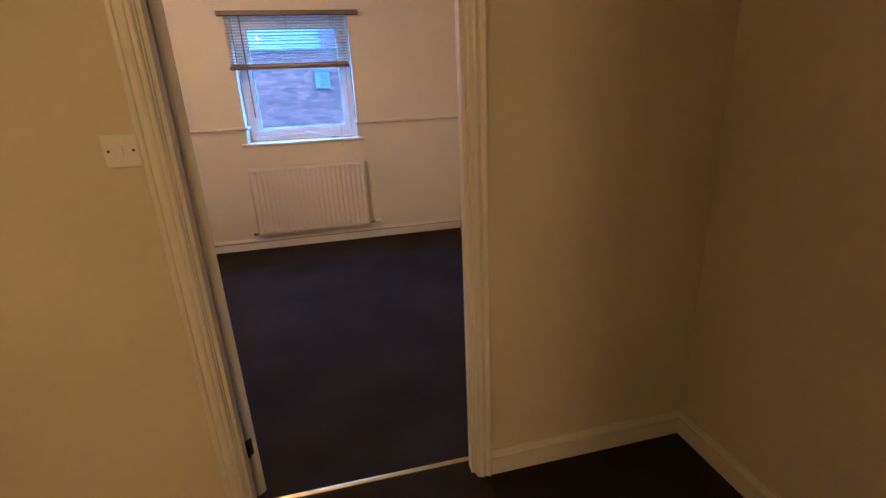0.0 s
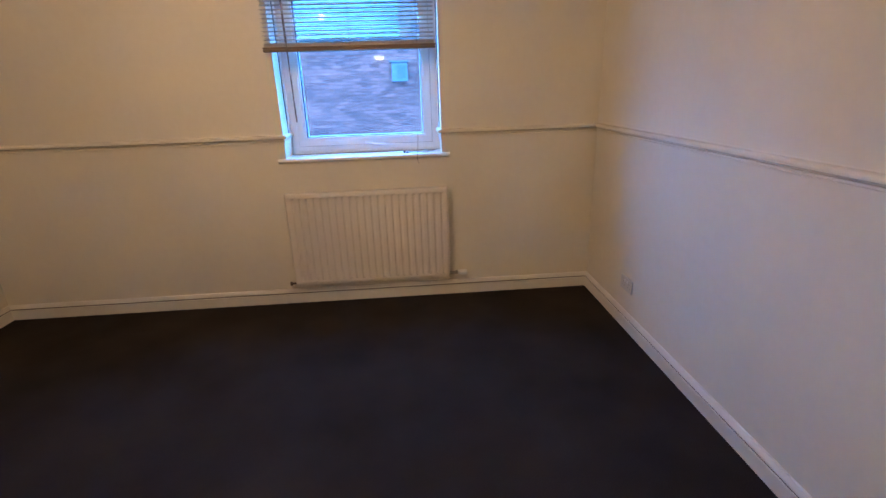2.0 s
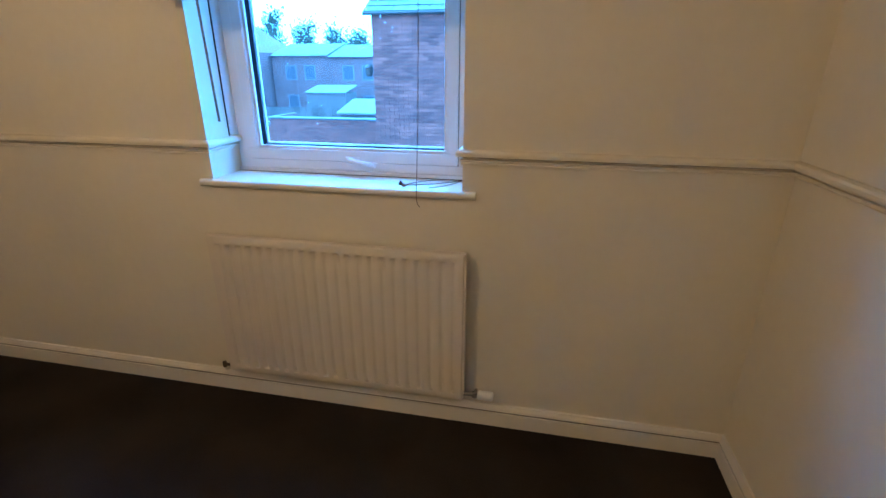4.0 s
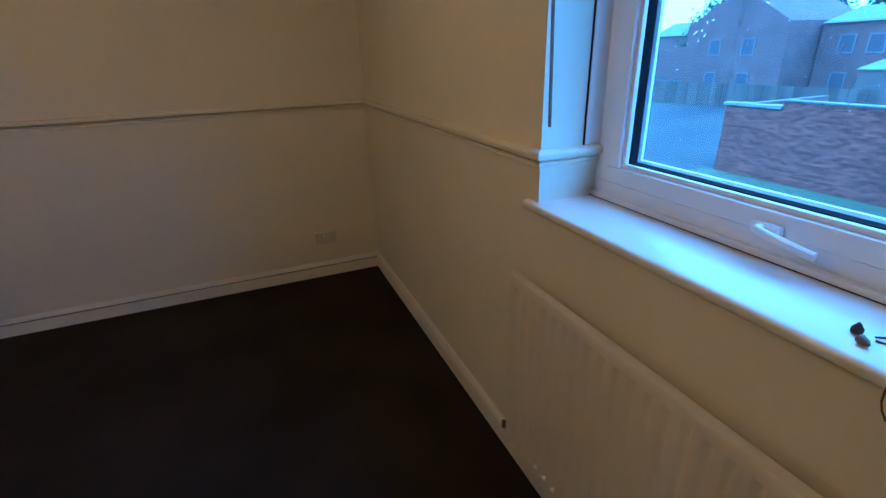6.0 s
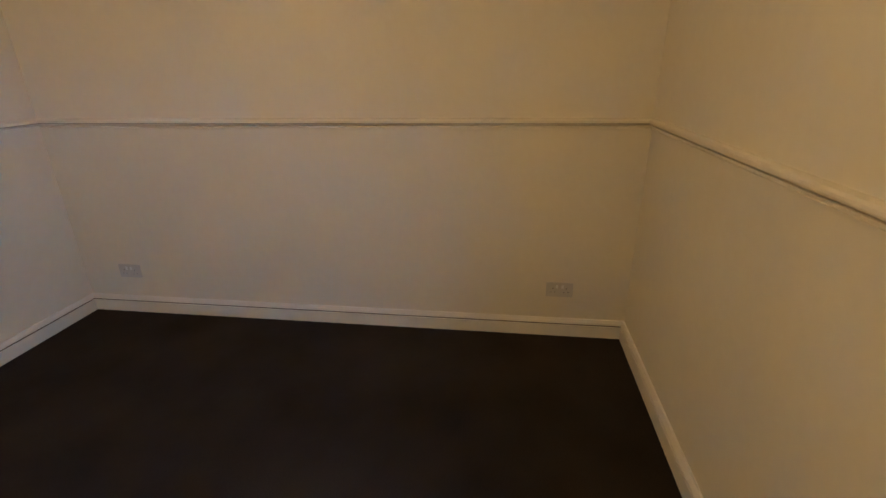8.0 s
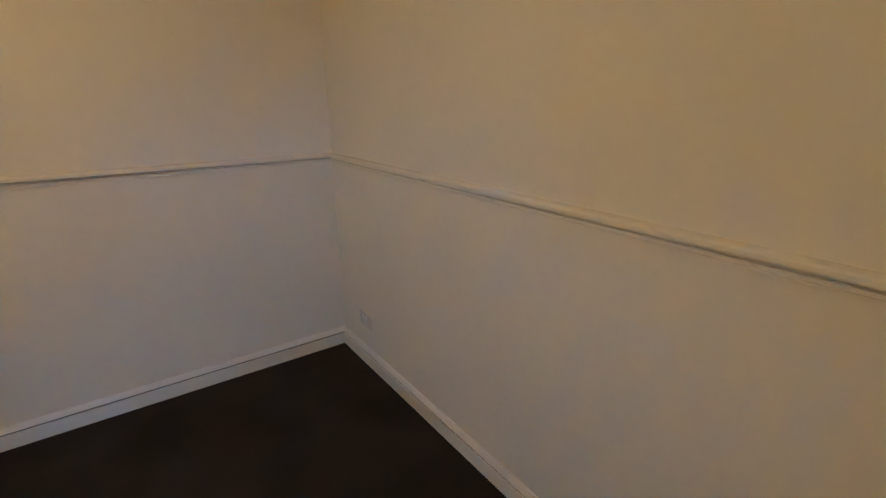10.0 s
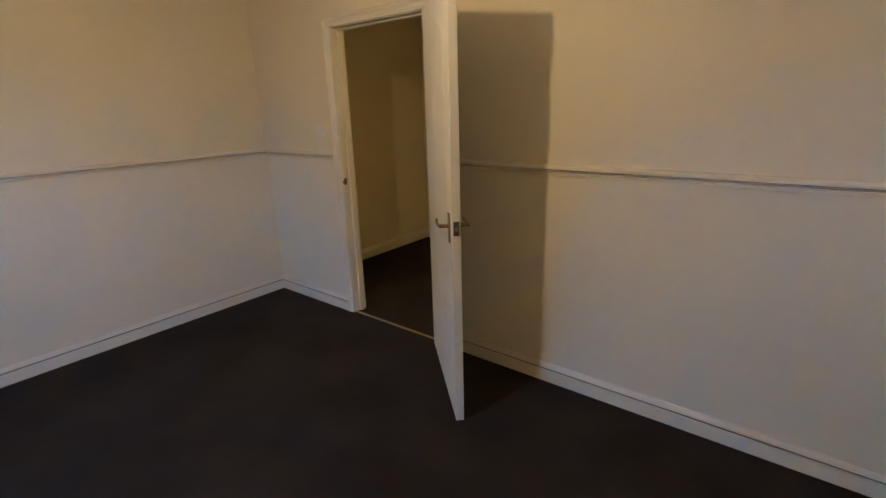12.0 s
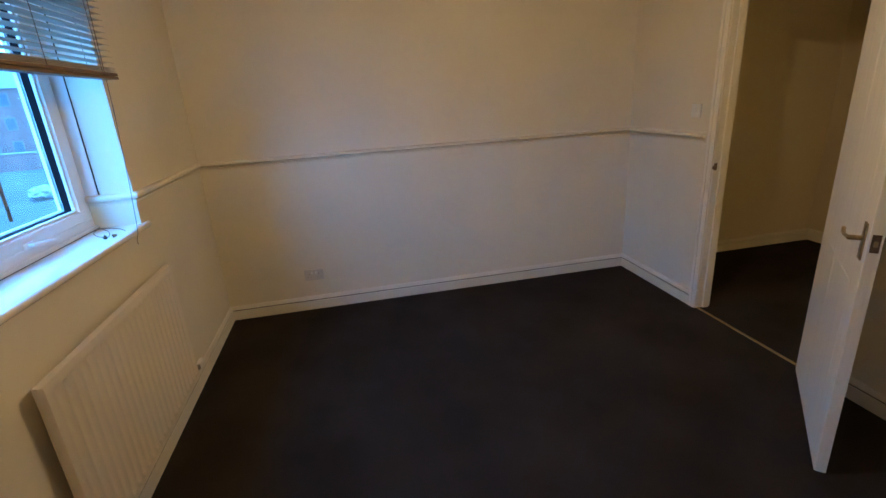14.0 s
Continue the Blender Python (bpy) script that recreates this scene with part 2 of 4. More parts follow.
# ---- building helpers ----
def box(bm, x0, x1, y0, y1, z0, z1, bevel=0.0):
    v = bmesh.ops.create_cube(bm, size=1.0)["verts"]
    for p in v:
        p.co.x = (x0 + x1) / 2 + p.co.x * (x1 - x0)
        p.co.y = (y0 + y1) / 2 + p.co.y * (y1 - y0)
        p.co.z = (z0 + z1) / 2 + p.co.z * (z1 - z0)
    if bevel:
        edges = list({e for p in v for e in p.link_edges})
        bmesh.ops.bevel(bm, geom=edges, offset=bevel, segments=2, affect="EDGES", profile=0.5)
    return bm


def boxes(*specs, bevel=0.0):
    bm = bmesh.new()
    for s in specs:
        box(bm, *s, bevel=bevel)
    return bm


def rod(bm, a, b, r, r2=None, seg=12):
    a, b = Vector(a), Vector(b)
    d = b - a
    m = Matrix.Translation((a + b) / 2) @ d.to_track_quat("Z", "Y").to_matrix().to_4x4()
    bmesh.ops.create_cone(bm, cap_ends=True, segments=seg, radius1=r, radius2=r if r2 is None else r2, depth=d.length, matrix=m)
    return bm


def tube(bm, pts, r, seg=6):
    """A thin round tube along points."""
    pts = [Vector(p) for p in pts]
    rings = []
    for i, p in enumerate(pts):
        d = (pts[min(i + 1, len(pts) - 1)] - pts[max(i - 1, 0)]).normalized()
        q = d.to_track_quat("Z", "Y").to_matrix()
        rings.append([bm.verts.new(p + q @ Vector((r * math.cos(k * math.tau / seg), r * math.sin(k * math.tau / seg), 0))) for k in range(seg)])
    for a, b in zip(rings, rings[1:]):
        for k in range(seg):
            bm.faces.new((a[k], a[(k + 1) % seg], b[(k + 1) % seg], b[k]))
    bm.faces.new(rings[0][::-1])
    bm.faces.new(rings[-1])
    return bm


def lathe(bm, profile, seg=24, matrix=Matrix.Identity(4)):
    """A turned body from (radius, height) pairs about z."""
    rings = [[bm.verts.new(matrix @ Vector((max(r, 1e-5) * math.cos(k * math.tau / seg), max(r, 1e-5) * math.sin(k * math.tau / seg), z))) for k in range(seg)] for r, z in profile]
    for a, b in zip(rings, rings[1:]):
        for k in range(seg):
            bm.faces.new((a[k], a[(k + 1) % seg], b[(k + 1) % seg], b[k]))
    bm.faces.new(rings[0][::-1])
    bm.faces.new(rings[-1])
    return bm


def sweep(profile, path, normal):
    """Sweeps profile pairs (in-plane offset to the left, offset along normal) along a plane polyline with mitred corners."""
    bm = bmesh.new()
    n = Vector(normal)
    path = [Vector(p) for p in path]
    rings = []
    for i, p in enumerate(path):
        d0 = (p - path[i - 1]).normalized() if i else None
        d1 = (path[i + 1] - p).normalized() if i < len(path) - 1 else None
        l0 = n.cross(d0) if d0 else n.cross(d1)
        l1 = n.cross(d1) if d1 else l0
        m = (l0 + l1)
        m = m / max(1e-6, m.dot(l0))
        rings.append([bm.verts.new(p + m * a + n * b) for a, b in profile])
    k = len(profile)
    for a, b in zip(rings, rings[1:]):
        for j in range(k):
            bm.faces.new((a[j], a[(j + 1) % k], b[(j + 1) % k], b[j]))
    bm.faces.new(rings[0][::-1])
    bm.faces.new(rings[-1])
    bmesh.ops.recalc_face_normals(bm, faces=bm.faces[:])
    return bm


def mesh_of(name, bm, mat, smooth=False):
    bmesh.ops.recalc_face_normals(bm, faces=bm.faces[:])
    me = bpy.data.meshes.new(name)
    bm.to_mesh(me)
    bm.free()
    me.materials.append(mat)
    if smooth:
        for p in me.polygons:
            p.use_smooth = True
        me.set_sharp_from_angle(angle=radians(35))
    return me


def part(name, bm, mat, parent=None, label="", smooth=False):
    ob = new(name, mesh_of(name, bm, mat, smooth))
    if parent:
        ob.parent = parent
    if label:
        ob["label"] = label
    return ob


def thing(name, at, label, category, group="", kind=""):
    ob = new(name)
    ob.location = at
    ob.empty_display_size = 0.05
    return tagged(ob, label, category, group, kind)


def under(ob, parent):
    """Puts a part that was built in world coordinates under its thing."""
    ob.parent = parent
    ob.matrix_parent_inverse = (Matrix.Translation(parent.location)).inverted()
    return ob


def wpart(name, bm, mat, parent, label="", smooth=False):
    return under(part(name, bm, mat, None, label, smooth), parent)


def structure(name, bm, mat, label, category, smooth=False):
    return tagged(part(name, bm, mat, None, "", smooth), label, category, kind="structure")


# ---- the plan ----
E, W, S, N = 0.019, -4.198, -0.019, 3.324       # room wall faces
HS = -0.12                                      # hall face of the door wall
HSOUTH, HWEST = -2.022, -3.6                    # far sides of the hall
HSHADE, HBACK = -1.335, -4.2                      # unseen wall corner that shades the hall's east side, end of the added passage
CEIL = 2.45
DX0, DX1, DZ = -1.772, -0.926, 2.01              # door opening
WX0, WX1, WZ0, WZ1 = -2.120, -1.070, 1.028, 2.20  # window opening
NOUT = 3.66

structure("wall_north", boxes((W - .3, WX0, N, NOUT, -.3, 2.75), (WX1, E + .3, N, NOUT, -.3, 2.75), (WX0, WX1, N, NOUT, -.3, WZ0), (WX0, WX1, N, NOUT, WZ1, 2.75)),
          M_WALL, "cream painted plaster wall with a window opening", "wall")
structure("wall_east", boxes((E, E + .3, HBACK - .2, N, -.3, 2.75)), M_WALL, "cream painted plaster wall with a dado rail", "wall")
structure("wall_west", boxes((W - .3, W, HBACK - .2, N, -.3, 2.75)), M_WALL, "cream painted plaster wall with two sockets", "wall")
structure("wall_south", boxes((W, DX0 - .03, HS + .02, S, -.3, 2.75), (DX1 + .03, E, HS + .02, S, -.3, 2.75), (DX0 - .03, DX1 + .03, HS + .02, S, DZ + .03, 2.75)),
          M_WALL, "cream painted wall with a doorway", "wall")
structure("wall_hall_north", boxes((HWEST, DX0 - .03, HS, HS + .02, 0, 2.75), (DX1 + .03, E, HS, HS + .02, 0, 2.75), (DX0 - .03, DX1 + .03, HS, HS + .02, DZ + .03, 2.75)),
          M_HALL, "yellow cream painted hall wall around the doorway", "wall")
structure("wall_hall_east", boxes((E - .006, E, HSOUTH, HS, 0, CEIL)), M_HALL, "yellow cream painted hall side wall", "wall")
# only the east end bounds the hall; the unseen west corner casts shade
structure("wall_hall_south", boxes((HSHADE, E, HBACK, HSOUTH, -.3, 2.75)), M_HALL, "yellow cream painted hall wall, its unseen west end added to shade the hall", "wall")
structure("wall_unseen_end", boxes((W, E, HBACK - .2, HBACK, -.3, 2.75)), M_HALL, "yellow cream painted unseen wall closing the added passage", "wall")
structure("wall_hall_west", boxes((HWEST - .1, HWEST, HBACK, HS + .02, -.3, 2.75)), M_HALL, "yellow cream painted hall wall", "wall")
structure("ceiling", boxes((W, E, S, N, CEIL, CEIL + .15)), M_CEIL, "plain white painted ceiling", "ceiling")
structure("ceiling_hall", boxes((HWEST, E - .006, HSOUTH, HS, CEIL, CEIL + .15), (HWEST, HSHADE, HBACK, HSOUTH, CEIL, CEIL + .15)), M_CEIL, "plain white painted hall ceiling", "ceiling")
structure("floor", boxes((W, E, -.03, N, -.1, 0.0)), M_CARPET, "dark brown fitted carpet", "carpet")
structure("floor_hall", boxes((HWEST, E, HSOUTH, -.03, -.1, -0.001), (HWEST, HSHADE, HBACK, HSOUTH, -.1, -0.001)), M_CARPET, "dark brown fitted hall carpet", "carpet")

# skirting, dado rail
SK = [(0, 0), (.019, 0), (.019, .069), (.018, .071), (.005, .072), (.005, .0805), (.0185, .081), (.019, .086), (.016, .093), (.011, .101), (.008, .108), (0, .109)]
DADO = [(0, 1.158), (.006, 1.158), (.007, 1.166), (.004, 1.168), (.004, 1.171), (.010, 1.173), (.010, 1.178), (.002, 1.180), (.002, 1.1885), (.023, 1.190), (.024, 1.195), (.024, 1.203), (.020, 1.210), (.010, 1.214), (0, 1.215)]
AX0, AX1 = DX0 - .064, DX1 + .064
structure("baseboard", sweep(SK, [(AX1, S, 0), (E, S, 0), (E, N, 0), (W, N, 0), (W, S, 0), (AX0, S, 0)], (0, 0, 1)), M_GLOSS,
          "white gloss painted moulded skirting board", "skirting")
structure("baseboard_hall", sweep(SK, [(HWEST, HS, 0), (HWEST, HBACK, 0), (HSHADE, HBACK, 0), (HSHADE, HSOUTH, 0), (E - .006, HSOUTH, 0), (E - .006, HS, 0), (AX1, HS, 0)], (0, 0, 1)), M_GLOSS,
          "white gloss painted moulded hall skirting board", "skirting")
structure("baseboard_hall_west", sweep(SK, [(AX0, HS, 0), (HWEST + .02, HS, 0)], (0, 0, 1)), M_GLOSS, "white gloss painted moulded hall skirting board", "skirting")
structure("trim_dado_east", sweep(DADO, [(AX1 + .030, S, 0), (E, S, 0), (E, N, 0), (WX1, N, 0), (WX1, 3.525, 0)], (0, 0, 1)), M_WALL,
          "painted moulded dado rail", "dado rail")
structure("trim_dado_west", sweep(DADO, [(WX0, 3.525, 0), (WX0, N, 0), (W, N, 0), (W, S, 0), (AX0 - .030, S, 0)], (0, 0, 1)), M_WALL,
          "painted moulded dado rail", "dado rail")

# dark brown strip set into the groove of the skirting
JOINT = [(.004, .0745), (.0155, .0745), (.0155, .0790), (.004, .0790)]
# thin strip under the nosing, its shade line put into the colour
DADO_SHADE = [(.001, 1.1860), (.0105, 1.1860), (.0105, 1.1893), (.001, 1.1893)]
structure("skirting_joint", sweep(JOINT, [(AX1, S, 0), (E, S, 0), (E, N, 0), (W, N, 0), (W, S, 0), (AX0, S, 0)], (0, 0, 1)), M_JOINT,
          "dark joint line along the skirting cap", "joint")
structure("dado_shade_east", sweep(DADO_SHADE, [(AX1 + .032, S, 0), (E, S, 0), (E, N, 0), (WX1, N, 0)], (0, 0, 1)), M_SHADE_DADO, "dull strip coloured as the shade under the dado nosing", "joint")
structure("dado_shade_west", sweep(DADO_SHADE, [(WX0, N, 0), (W, N, 0), (W, S, 0), (AX0 - .032, S, 0)], (0, 0, 1)), M_SHADE_DADO, "dull strip coloured as the shade under the dado nosing", "joint")

# door lining, stops and architraves
structure("door_lining", boxes((DX0 - .03, DX0, HS, S, 0, DZ + .03), (DX1, DX1 + .03, HS, S, 0, DZ + .03), (DX0, DX1, HS, S, DZ, DZ + .03)), M_GLOSS,
          "white gloss painted timber door lining", "door frame")
structure("door_stop", boxes((DX0, DX0 + .012, HS + .012, HS + .055, 0, DZ), (DX1 - .012, DX1, HS + .012, HS + .055, 0, DZ), (DX0 + .012, DX1 - .012, HS + .012, HS + .055, DZ - .012, DZ)), M_GLOSS,
          "white gloss painted door stop", "door frame")
ARCH = [(.004, 0), (.004, .011), (.008, .015), (.017, .016), (.020, .020), (.027, .022), (.036, .019), (.042, .018), (.046, .023), (.055, .025), (.061, .021), (.064, .013), (.064, 0)]
structure("architrave_room", sweep(ARCH, [(DX1, S, 0), (DX1, S, DZ), (DX0, S, DZ), (DX0, S, 0)], (0, 1, 0)), M_GLOSS, "white gloss painted moulded architrave", "architrave")
structure("architrave_hall", sweep(ARCH, [(DX0, HS, 0), (DX0, HS, DZ), (DX1, HS, DZ), (DX1, HS, 0)], (0, -1, 0)), M_GLOSS, "white gloss painted moulded architrave", "architrave")
structure("threshold_strip", sweep([(-.011, 0), (-.009, .003), (0, .0055), (.009, .003), (.011, 0)], [(DX1, -.03, 0), (DX0, -.03, 0)], (0, 0, 1)), M_THRESHOLD,
          "thin brass carpet threshold strip", "threshold", smooth=True)


# ---- the door ----
def build_door():
    w, h, th = 0.822, 1.995, 0.040
    door = thing("door_1", (DX0 + .002, S + .012, 0.008), "white grained panelled door standing wide open", "door", kind="structure")
    door.rotation_euler = (0, 0, radians(136.8))
    # leaf in local x from hinge to latch, its room face at local y = 0
    leaf = part("leaf", boxes((0, w, -th, 0, 0, h), bevel=.003), M_DOOR, door)

    def outline(xa, xb, za, zb, arch):
        """A panel's outline; arch lifts the inner top corner into a shallow curve."""
        pts = [(xa, za), (xb, za)]
        for k in range(9):
            u = k / 8
            x = xb + (xa - xb) * u
            pts.append((x, zb + (arch * math.sin(math.pi / 2 * (u if arch > 0 else 1 - u)) if arch else 0)))
        return pts

    def bead(pts, y, s):
        """A closed moulding round a panel: a groove-like double bead on the face."""
        bm = bmesh.new()
        n = len(pts)
        prof = ((0, 0), (.003, .0017), (.008, .0021), (.012, .0007), (.016, .0006), (.022, .0014), (.028, 0))
        rings = []
        for i in range(n):
            p, a, b = Vector(pts[i]), Vector(pts[i - 1]), Vector(pts[(i + 1) % n])
            d0, d1 = (p - a).normalized(), (b - p).normalized()
            l0, l1 = Vector((-d0.y, d0.x)), Vector((-d1.y, d1.x))
            m = l0 + l1
            m = m / max(.2, m.dot(l0))
            rings.append([bm.verts.new((p.x + m.x * o, y + s * q, p.y + m.y * o)) for o, q in prof])
        for i in range(n):
            a, b = rings[i], rings[(i + 1) % n]
            for k in range(len(prof) - 1):
                bm.faces.new((a[k], a[k + 1], b[k + 1], b[k]))
        return bm
    for y, s in ((0.0, 1), (-th, -1)):
        for xa, xb, za, zb, arch in ((.11, .365, .21, .80, 0), (.455, .71, .21, .80, 0), (.11, .365, 1.02, 1.76, -.09), (.455, .71, 1.02, 1.76, .09)):
            part("panel_moulding", bead(outline(xa, xb, za, zb, arch), y, s), M_DOOR, leaf, smooth=True)
    zh = 0.985
    for y, s in ((0.0, 1), (-th, -1)):
        plate = part("handle_plate", boxes((w - .078, w - .038, min(y, y + s * .006), max(y, y + s * .006), zh - .078, zh + .058), bevel=.002), M_BRASS, door, "brass backplate")
        bm = bmesh.new()
        rod(bm, (w - .058, y + s * .006, zh), (w - .058, y + s * .045, zh), .009)
        tube(bm, [(w - .050, y + s * .045, zh), (w - .075, y + s * .047, zh), (w - .11, y + s * .048, zh - .004), (w - .145, y + s * .046, zh - .003), (w - .158, y + s * .044, zh + .003), (w - .163, y + s * .044, zh + .010)], .0068, 8)
        part("lever_handle", bm, M_BRASS, plate, "curved brass lever handle", smooth=True)
    latch = part("latch_plate", boxes((w - .001, w + .0015, -th / 2 - .0125, -th / 2 + .0125, zh - .035, zh + .03), bevel=.0006), M_LATCH, door, "dark tarnished latch plate")
    part("latch_bolt", boxes((w, w + .010, -th / 2 - .006, -th / 2 + .006, zh - .012, zh + .008), bevel=.002), M_BRASS, latch)
    for z in (.235, 1.0, 1.78):
        bm = bmesh.new()
        rod(bm, (-.004, .004, z - .036), (-.004, .004, z + .036), .005)
        box(bm, -.002, -.0005, -.020, .002, z - .036, z + .036)
        part("hinge", bm, M_DARK if z < .5 else M_GLOSS, door, "dark butt hinge" if z < .5 else "painted butt hinge")
    return door


build_door()
keep = thing("strike_plate", (DX1, -.045, 1.01), "dark metal strike plate in the door lining", "strike plate")
wpart("plate", boxes((DX1 - .0025, DX1 + .001, -.044, -.022, .988, 1.034)), M_LATCH, keep)
wpart("lip", boxes((DX1 - .003, DX1 + .003, -.024, -.012, .996, 1.018), bevel=.001), M_LATCH, keep)


# ---- the window ----
def ring_frame(x0, x1, z0, z1, w, y0, y1, bevel=0.004):
    return boxes((x0, x1, y0, y1, z0, z0 + w), (x0, x1, y0, y1, z1 - w, z1), (x0, x0 + w, y0, y1, z0 + w, z1 - w), (x1 - w, x1, y0, y1, z0 + w, z1 - w), bevel=bevel)


def build_window():
    win = thing("window_1", ((WX0 + WX1) / 2, 3.578, 1.060), "white plastic window with one large opening sash", "window", kind="structure")
    z0, z1 = 1.060, WZ1
    wpart("window_frame", ring_frame(WX0, WX1, z0, z1, .051, 3.526, 3.613, .002), M_PVC, win)
    sash = wpart("sash", ring_frame(WX0 + .053, WX1 - .053, z0 + .053, z1 - .053, .046, 3.520, 3.593, .003), M_PVC, win)
    gx0, gx1, gz0, gz1 = WX0 + .099, WX1 - .099, z0 + .099, z1 - .099
    bm = ring_frame(gx0, gx1, gz0, gz1, .013, 3.531, 3.546, .003)
    part("glazing_bead", bm, M_PVC, sash)
    wpart("seal", ring_frame(gx0, gx1, gz0, gz1, .0150, 3.5462, 3.5722, 0), M_SEAL, win, "black rubber glazing seal")
    wpart("spacer_bar", ring_frame(gx0 + .006, gx1 - .006, gz0 + .006, gz1 - .006, .0150, 3.580, 3.588, 0), M_PVC, win, "pale glazing spacer bar")
    wpart("gap_seal", ring_frame(WX0 + .049, WX1 - .049, z0 + .049, z1 - .049, .006, 3.531, 3.588, 0), M_SEAL, win, "dark sash gap")
    pane = wpart("pane", boxes((gx0 + .010, gx1 - .010, 3.573, 3.577, gz0 + .010, gz1 - .010)), M_GLASS, win, "clear rain-specked pane")
    pane.visible_shadow = False
    pane.data.materials.append(M_GLASS_BACK)
    for p in pane.data.polygons:
        p.material_index = 0 if p.normal.y < -.5 else 1
    rnd = random.Random(5)
    vs, fs = [], []
    for k in range(900):
        x, z = rnd.uniform(gx0 + .03, gx1 - .03), gz1 - .03 - (gz1 - gz0 - .06) * rnd.random() ** 2.4
        r = rnd.uniform(.0008, .0030)
        tall = rnd.uniform(3, 9) if k % 8 == 0 else rnd.uniform(1, 1.5)
        lean = rnd.uniform(-.3, .3)
        at = len(vs)
        for ring, (a, d) in enumerate(((1.0, 0.0), (.82, .025), (.45, .06))):
            for q in range(8):
                u, w = a * math.cos(q * math.tau / 8), a * math.sin(q * math.tau / 8)
                vs.append((x + r * (u + lean * w), 3.5772 + r * d, z + r * tall * w))
        vs.append((x, 3.5772 + r * .072, z))
        for ring in range(2):
            for q in range(8):
                p0, p1 = at + ring * 8 + q, at + ring * 8 + (q + 1) % 8
                fs.append((p1, p0, p0 + 8, p1 + 8))
        for q in range(8):
            fs.append((at + 16 + (q + 1) % 8, at + 16 + q, at + 24))
        fs.append(tuple(at + q for q in range(8)))
    me = bpy.data.meshes.new("raindrops")
    me.from_pydata(vs, [], fs)
    me.materials.append(M_WATER)
    drops = new("raindrops", me)
    under(drops, win)
    drops.visible_shadow = False
    tagged(drops, "clear raindrops on the outer glass", kind="stuff")
    hx = (gx0 + gx1) / 2 + .03
    base = wpart("handle", boxes((hx - .045, hx + .02, 3.507, 3.520, z0 + .052, z0 + .076), bevel=.005), M_PVC, win, "white plastic window handle")
    bm = bmesh.new()
    tube(bm, [(hx - .02, 3.506, z0 + .064), (hx - .02, 3.490, z0 + .065), (hx, 3.484, z0 + .063), (hx + .05, 3.484, z0 + .055), (hx + .10, 3.486, z0 + .048)], .009, 10)
    part("handle_lever", bm, M_PVC, base, "", True)
    wpart("outer_sill", boxes((WX0 - .03, WX1 + .03, 3.613, 3.728, z0 - .03, z0 + .002), bevel=.004), M_STONE, win)
    return win


build_window()
# inner sill board with rounded nose and horns
nose = [(-.203, 1.030), (.014, 1.030), (.020, 1.034), (.023, 1.040), (.023, 1.048), (.020, 1.054), (.014, 1.058), (-.203, 1.058)]
bm = bmesh.new()
rings = []
for x in (WX0, WX1):
    rings.append([bm.verts.new((x, N - a, z)) for a, z in nose])
for j in range(len(nose)):
    bm.faces.new((rings[0][j], rings[0][(j + 1) % len(nose)], rings[1][(j + 1) % len(nose)], rings[1][j]))
bm.faces.new(rings[0][::-1])
bm.faces.new(rings[1])
for xa, xb in ((WX0 - .052, WX0), (WX1, WX1 + .052)):
    rr = [[bm.verts.new((x, min(N - a, N - .0005), z)) for a, z in nose] for x in (xa, xb)]
    for j in range(len(nose)):
        bm.faces.new((rr[0][j], rr[0][(j + 1) % len(nose)], rr[1][(j + 1) % len(nose)], rr[1][j]))
    bm.faces.new(rr[0][::-1])
    bm.faces.new(rr[1])
structure("window_sill", bm, M_SILL, "white gloss painted window board with rounded nose", "window sill", smooth=True)
# slim trims where the frame meets the reveal
structure("trim_reveal", boxes((WX0, WX0 + .007, 3.472, 3.528, 1.2155, WZ1), (WX1 - .007, WX1, 3.472, 3.528, 1.2155, WZ1), (WX0, WX1, 3.510, 3.528, 1.0585, 1.074), bevel=.002), M_PVC,
          "white plastic cover trim beside the window frame", "trim")


structure("trim_joint", boxes((WX0, WX0 + .004, 3.4685, 3.4715, 1.2155, WZ1), (WX1 - .004, WX1, 3.4685, 3.4715, 1.2155, WZ1), (WX0, WX1, 3.508, 3.5095, 1.0585, 1.0605)), M_SEAL,
          "dark open joint beside the cover trim", "trim")


